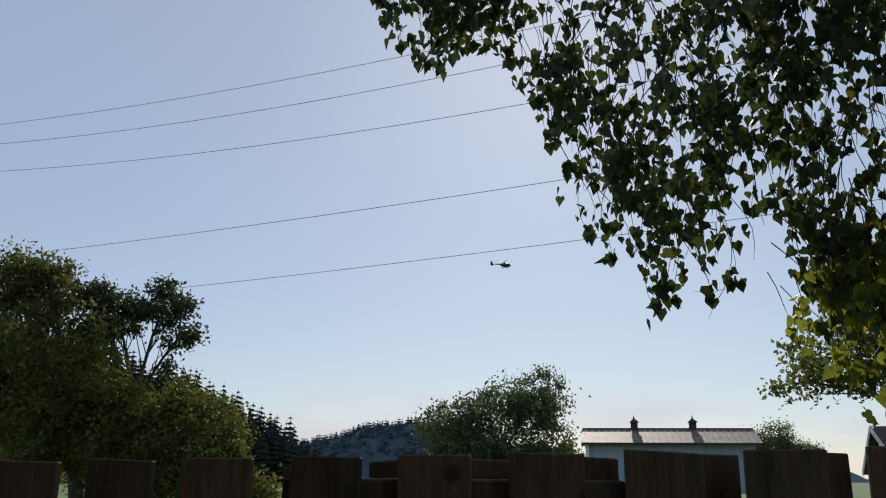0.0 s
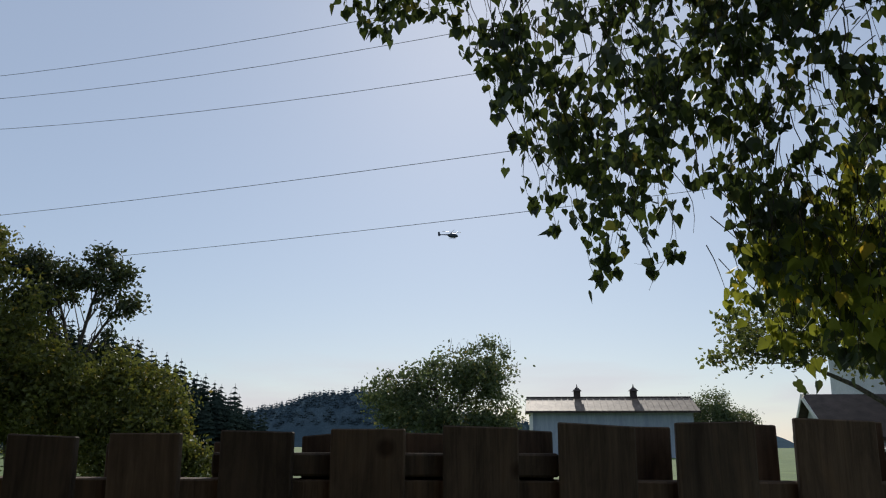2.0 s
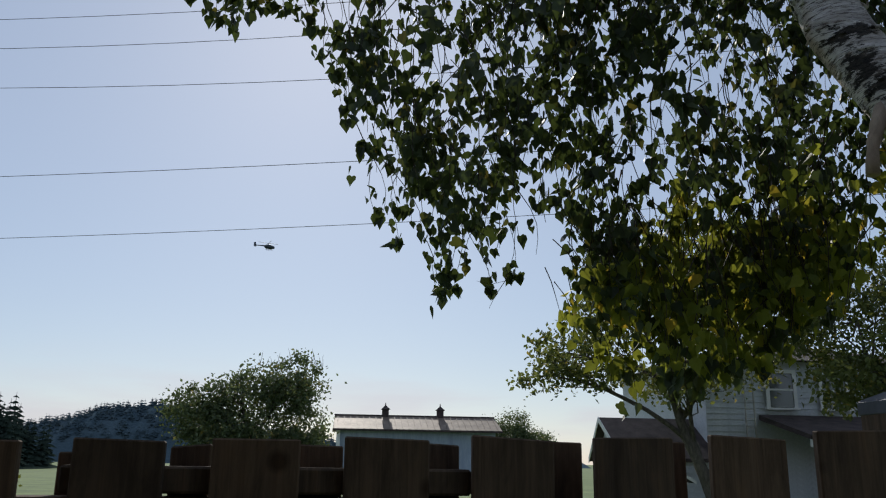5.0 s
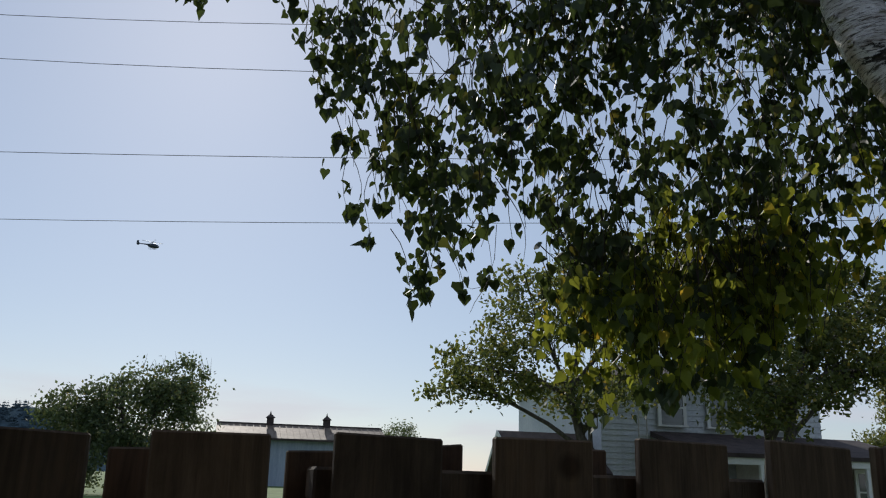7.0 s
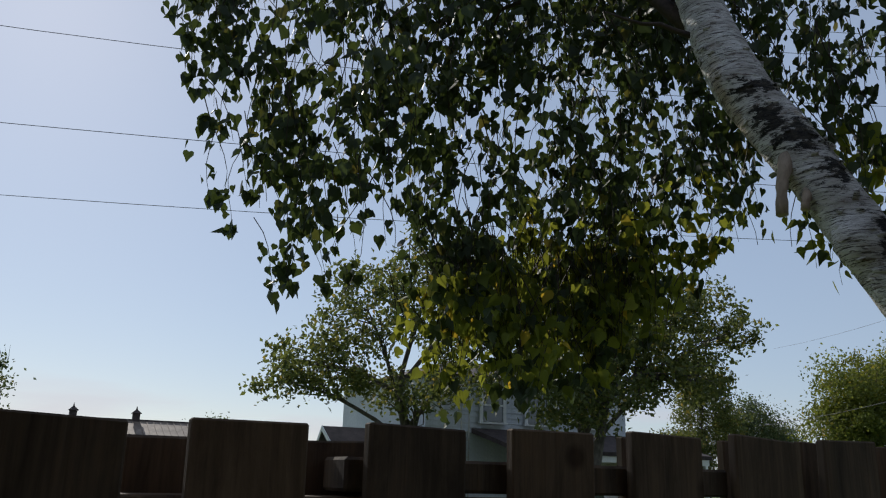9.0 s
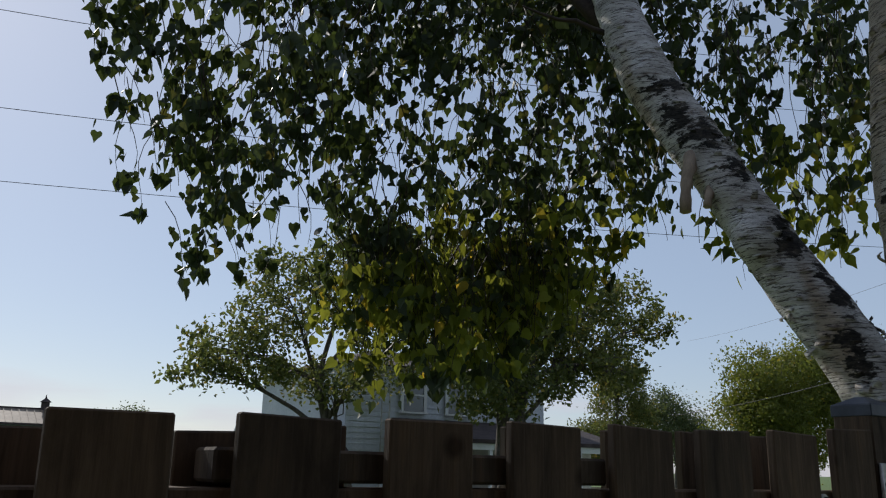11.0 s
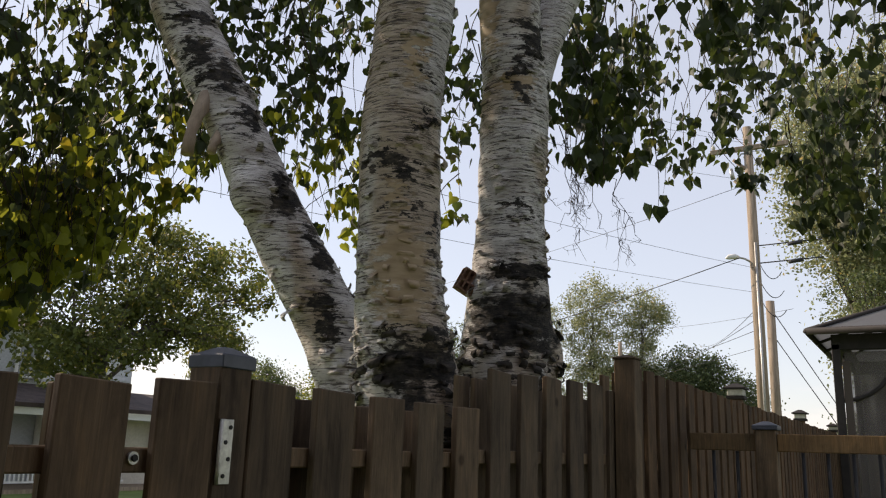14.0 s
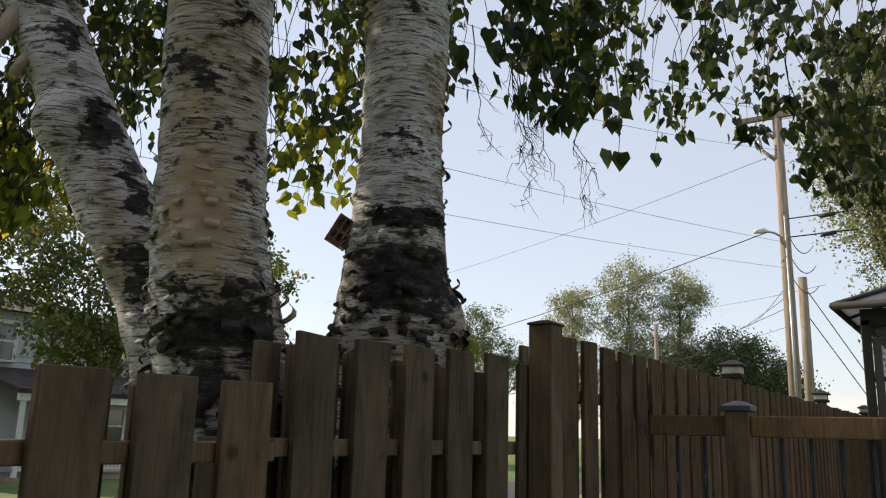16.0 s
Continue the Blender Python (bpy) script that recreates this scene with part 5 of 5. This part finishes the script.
    for k in range(68):
        x = 2.745 + 0.1985 * k
        board(tall, x, .134, 2.095 + 0.006 * math.sin(k * 1.7), 0, M_FENCERED)
        board(tall, x + 0.030, .134, 2.075, 0.10, M_FENCERED)
    for z in (1.90, 1.1, 0.4):
        rail(tall, 2.68, 16.2, z)
    for x in (5.95, 9.65, 13.3):
        post(tall, x - 0.045, 0.120, 2.16)
        lantern_cap(tall, x, 0.165, 2.19)


def railing():
    r = thing("deck_railing", "brown timber deck railing with black metal balusters", "railing")
    post(r, 3.58, -0.47, 1.85, 0.10)
    pyramid_cap(r, 3.63, -0.42, 1.872, 0.125, M_CAPBLUE, 0.022, 0.022, "dark plastic post cap")
    part("top_rail", box((3.60, -0.468, 1.742), (3.638, -0.03, 1.83), 0.004), M_RAILW, r)
    part("top_rail", box((3.60, -2.04, 1.742), (3.638, -0.472, 1.83), 0.004), M_RAILW, r)
    part("bottom_rail", box((3.60, -2.04, 0.86), (3.638, -0.472, 0.94), 0.004), M_RAILW, r)
    part("bottom_rail", box((3.60, -0.468, 0.86), (3.638, -0.03, 0.94), 0.004), M_RAILW, r)
    post(r, 3.58, -2.0, 1.85, 0.10)
    bal = Heap()
    bal.tube([(0, 0, 0.90), (0, 0, 1.74)], [0.0095, 0.0095], 8)
    me = to_mesh("baluster", bal.v, bal.f, M_BLACK, True)
    for y in [-0.15, -0.27, -0.39] + [-0.59 - 0.115 * k for k in range(12)]:
        child("baluster", me, r, (3.619, y, 0))


def gazebo():
    t = thing("gazebo", "dark metal garden gazebo with a grey hip roof", "gazebo")
    x0, x1, y0, y1 = 11.95, 15.65, -4.0, -0.02
    for x, y in ((x0, y1), (x0, y0), (x1, y1), (x1, y0)):
        part("post", box((x, y - .11, 0), (x + .11, y, 3.34), 0.008), M_BROWNMETAL, t)
        part("lattice_panel", box((x + .05, y - .22, 0.2), (x + .08, y - .12, 3.1)), M_NET, t, "grey net curtain tied at the post")
    for lo, hi in (((x0, y0, 3.26), (x0 + .12, y1, 3.48)), ((x1, y0, 3.26), (x1 + .12, y1, 3.48)), ((x0 + .13, y1 - .12, 3.26), (x1 - .01, y1, 3.48)), ((x0 + .13, y0, 3.26), (x1 - .01, y0 + .12, 3.48))):
        part("beam", box(lo, hi, 0.008), M_BROWNMETAL, t)
    for k in range(2):
        ya = y0 + .12 + k * 1.9
        part("screen", box((x0 + .10, ya, 0.1), (x0 + .106, ya + 1.82, 3.24)), M_SCREEN, t, "see-through grey insect screen")
    part("screen", box((x1 - .106, y0 + .12, 0.1), (x1 - .10, y1 - .12, 3.24)), M_SCREEN, t, "see-through grey insect screen")
    e = 0.28
    c = [(x0 - e, y0 - e, 3.50), (x1 + e, y0 - e, 3.50), (x1 + e, y1 + e, 3.50), (x0 - e, y1 + e, 3.50)]
    ap = ((x0 + x1) / 2, (y0 + y1) / 2, 4.5)
    for i in range(4):
        a, b = c[i], c[(i + 1) % 4]
        bm = bmesh.new()
        v = [bm.verts.new(p) for p in (a, b, ap, (a[0], a[1], a[2] - .02), (b[0], b[1], b[2] - .02), (ap[0], ap[1], ap[2] - .02))]
        for f in ((0, 1, 2), (5, 4, 3), (0, 3, 4, 1)):
            bm.faces.new([v[k] for k in f])
        part("roof_panel", bm, M_CANOPY, t, "grey translucent roof panel")
        tube_ob("hip_rib", [a, ap], [0.05, 0.04], M_BROWNMETAL, t, 6)
        tube_ob("eave_edge", [a, b], [0.05, 0.05], M_BROWNMETAL, t, 6)
        for k in (1, 2, 3):
            q = Vector(a).lerp(Vector(b), k / 4) - Vector((0, 0, .05))
            tube_ob("rafter", [q, Vector(ap) - Vector((0, 0, .08))], [0.025, 0.025], M_BROWNMETAL, t, 5)
    for (x, y, dx, dy) in ((x0 + .08, y1 - .1, 0, -1), (x0 + .08, y1 - .1, 1, 0), (x0 + .08, y0 + .1, 0, 1)):
        pts = [Vector((x + dx * .7 * math.sin(a), y + dy * .7 * math.sin(a), 2.55 + .7 * (1 - math.cos(a)))) for a in [i * math.pi / 12 for i in range(7)]]
        tube_ob("curved_brace", pts, [0.03] * 7, M_BROWNMETAL, t, 6)


# ---- poles and wires ----
def poles():
    p = thing("utility_pole", "tall weathered wooden utility pole with crossarm and lamp", "utility pole", at=(18.0, 1.92, 0))
    tube_ob("shaft", [(0, 0, 0), (0, 0, 4.5), (0, 0.02, 9.2)], [0.135, 0.118, 0.095], M_GREYWOOD, p, 14)
    part("crossarm", box((-.1, -.85, 8.62), (.0, .85, 8.73), 0.01), M_GREYWOOD, p)
    for y in (-.78, .0, .78):
        ins = tube_ob("insulator", [(-.05, y, 8.73), (-.05, y, 8.80), (-.05, y, 8.86)], [.03, .05, .02], M_LANTERN, p, 8)
    for z in (8.1, 7.6):
        tube_ob("bracket", [(0, 0, z), (-.1, .34, z + .32)], [0.045, 0.04], M_GREYWOOD, p, 6)
    tube_ob("cutout", [(-.12, .36, 7.95), (-.12, .40, 8.2)], [0.05, 0.04], M_STEEL, p, 8)
    arm = tube_ob("lamp_arm", bend((0, 0.05, 5.95), (-.10, .34, 6.1), -0.04, 6), [0.022] * 7, M_STEEL, p, 6)
    h = Heap()
    h.tube([(-.10, .32, 6.1), (-.12, .40, 6.13), (-.16, .54, 6.12), (-.18, .60, 6.09)], [.03, .062, .058, .02], 8)
    h.ob("lamp_head", M_TRIM, p, "pale street lamp head")
    tube_ob("conduit", [(-.16, -.05, 0), (-.16, -.05, 6.4)], [0.03, 0.03], M_STEEL, p, 6)
    for k in range(3):
        z = 5.1 + 0.42 * k
        tube_ob("service_cable", bend((-.1, -.1, z), (-.2, -.62 + .03 * k, z - .25), 0.25, 8), [0.010] * 9, M_WIRE, p, 4, "black looped service cable")
    for z in (6.35, 5.95):
        c = tube_ob("service_cable", [(-.05, -.1, z), (-.05, -1.4, z + .03)], [0.016, 0.016], M_WIRE, p, 4)
        tube_ob("splice", [(-.05, -.7, z - .02), (-.05, -1.0, z + .01)], [0.045, 0.045], M_WIRE, c, 6)
    q = thing("utility_pole", "shorter weathered utility stub pole beside the tall one", "utility pole", at=(19.5, 1.89, 0))
    tube_ob("shaft", [(0, 0, 0), (0, 0, 3), (0, 0, 5.36)], [0.115, 0.105, 0.098], M_GREYWOOD, q, 14)
    tube_ob("guy_wire", [(0, 0, 5.2), (2.5, -2.8, 0.0)], [0.012, 0.012], M_WIRE, q, 4)
    tube_ob("guy_wire", [(0, 0, 4.6), (2.2, -2.6, 0.0)], [0.012, 0.012], M_WIRE, q, 4)
    f = thing("utility_pole", "distant slim pale utility pole among the trees", "utility pole", at=(52.0, 16.2, 0))
    tube_ob("shaft", [(0, 0, 0), (0, 0, 9.0)], [0.17, 0.12], M_GREYWOOD, f, 8)
    far = thing("utility_pole", "wooden utility pole further along the line", "utility pole", at=(18 - .956 * 46, 1.9 + .292 * 46, 0))
    tube_ob("shaft", [(0, 0, 0), (0, 0, 10.9)], [0.17, 0.12], M_GREYWOOD, far, 12)
    part("crossarm", box((-.06, -.85, 10.4), (.06, .85, 10.52), 0.01), M_GREYWOOD, far)
    # the five lines along the street: height at the pole, in the middle and at the far pole
    ux, uy = -.956, .292
    for k, (za, zm, zb) in enumerate(((8.85, 7.18, 10.5), (8.80, 6.76, 10.5), (7.9, 6.20, 10.0), (5.85, 5.06, 6.1), (5.30, 4.28, 5.2))):
        pts = []
        for i in range(41):
            s = i / 40
            b1 = 2 * zm - (za + zb) / 2
            z = (1 - s) ** 2 * za + 2 * s * (1 - s) * b1 + s * s * zb
            d = 46 * s
            pts.append((18 + ux * d, 1.9 + uy * d, z))
        w = tube_ob("power_line", pts, [0.0037 if k < 4 else 0.0033] * 41, M_WIRE, None, 5)
        tagged(w, "thin black overhead line strung between utility poles", "power line", "overhead lines")
    for a, b, sag, r in (((17.6, 2.2, 6.02), (30.0, 26.5, 4.4), 0.5, 0.018), ((18, 1.9, 5.0), (52, 11, 8.6), 0.35, 0.012), ((18, 1.9, 4.75), (60, 18, 7.6), 0.5, 0.012), ((18, 1.9, 4.5), (52, 16, 7.4), 0.3, 0.012), ((18, 1.9, 4.1), (60, 26, 6.3), 0.4, 0.010), ((18, 1.9, 7.85), (40, 34, 9.8), 0.5, 0.010), ((18, 1.9, 8.6), (15.5, -9, 8.3), 0.2, 0.011), ((18, 1.2, 4.9), (60, 22, 12.0), 0.6, 0.008)):
        w = tube_ob("power_line", bend(a, b, sag, 20), [r * 0.6] * 21, M_WIRE, None, 5)
        tagged(w, "thin black service line from the utility pole", "power line", "overhead lines")


def helicopter():
    h = thing("helicopter", "small dark blue helicopter hovering far off in the sky", "helicopter", at=(-33.2, 414.0, 106.7))
    body = Heap()
    body.tube([(-2.0, 0, .2), (-1.4, 0, .1), (0, 0, 0), (1.6, 0, -.1), (2.8, 0, -.35), (3.3, 0, -.5)], [.35, .85, 1.15, 1.1, .7, .2], 12)
    body.ob("fuselage", M_HELI, h)
    tube_ob("tail_boom", [(-1.6, 0, .45), (-4, 0, .55), (-6.2, 0, .65)], [.45, .28, .2], M_HELI, h, 8)
    part("tail_fin", box((-7.2, -.06, .2), (-6.2, .06, 2.2), 0.03), M_HELI, h)
    tube_ob("tail_fan", [(-6.5, -.14, .6), (-6.5, .14, .6)], [.75, .75], M_HELI, h, 14)
    tube_ob("rotor_mast", [(0, 0, 1.0), (0, 0, 1.9)], [.18, .12], M_HELI, h, 8)
    for k in range(4):
        a = radians(20 + 90 * k)
        d = Vector((math.cos(a), math.sin(a), 0))
        tube_ob("rotor_blade", [Vector((0, 0, 1.85)), d * 5.1 + Vector((0, 0, 1.95))], [.10, .10], M_STEEL, h, 4)
    for y in (-.9, .9):
        tube_ob("skid", [(-1.5, y, -1.5), (2.2, y, -1.5)], [.07, .07], M_HELI, h, 6)
        for x in (-.8, 1.2):
            tube_ob("strut", [(x, y * .6, -.8), (x, y, -1.5)], [.06, .06], M_HELI, h, 5)


def clutter():
    rng = random.Random(9)
    for k, (x, y, s) in enumerate(((5.2, -0.9, 1.0), (6.2, -1.5, 1.1), (5.8, -0.5, 0.8), (7.2, -1.9, 1.0))):
        p = thing("garden_plant", "leafy green garden plant beside the deck", "plant", "garden plants", at=(x, y, 0))
        st = Heap()
        pos = []
        for j in range(16):
            tip = Vector((rng.uniform(-.4, .4), rng.uniform(-.4, .4), 1.32 * s * rng.uniform(.6, 1)))
            ln = bend((0, 0, 0), tip, -0.05, 5, 0.02, rng)
            st.tube(ln, [.008, .007, .006, .005, .004, .002], 4)
            for i in range(22):
                pos.append(tuple(ln[rng.randint(2, 5)] + Vector((rng.gauss(0, .1), rng.gauss(0, .1), rng.gauss(0, .08)))))
        st.ob("stems", M_ASHLEAF, p)
        leaves_ob("leaves", np.array(pos), 0.12, M_YELLOWLEAF, p, seed=60 + k)
    r = thing("patio_chair", "terracotta red slatted patio chair in the yard", "chair", at=(9.6, -1.55, 0))
    for x in (-.25, .25):
        for y in (-.25, .25):
            part("leg", box((x - .03, y - .03, 0), (x + .03, y + .03, 1.0 if y > 0 else .6)), M_RED, r)
    part("seat", box((-.3, -.3, .6), (.3, .3, .65), .01), M_RED, r)
    for k in range(4):
        part("slat", box((-.28, .285, .75 + .17 * k), (.28, .31, .88 + .17 * k), .005), M_RED, r)
    s = thing("garden_statuette", "slim stone garden ornament on a post", "ornament", at=(9.9, -1.15, 0))
    tube_ob("pillar", [(0, 0, 0), (0, 0, 1.0), (0, 0, 1.6), (0, 0, 1.9), (0, 0, 2.35), (0, 0, 2.5)], [.12, .07, .06, .10, .07, .03], M_GREYWOOD, s, 10, wob=.3)
    b = thing("back_fence", "low far picket fence across the lawn", "fence", at=(0, 31, 0))
    me = to_mesh("picket", [(a, bb, c) for c in (0.02, 0.95) for a, bb in ((0, 0), (.1, 0), (.1, .03), (0, .03))], [(0, 1, 5, 4), (1, 2, 6, 5), (2, 3, 7, 6), (3, 0, 4, 7), (4, 5, 6, 7)], M_GREYWOOD)
    for k in range(120):
        child("picket", me, b, (28.5 + k * 0.15, 0, 0))
    part("rail", box((28.4, .032, .6), (46.6, .07, .68)), M_GREYWOOD, b)


birch()
fences()
railing()
gazebo()
poles()
helicopter()
clutter()
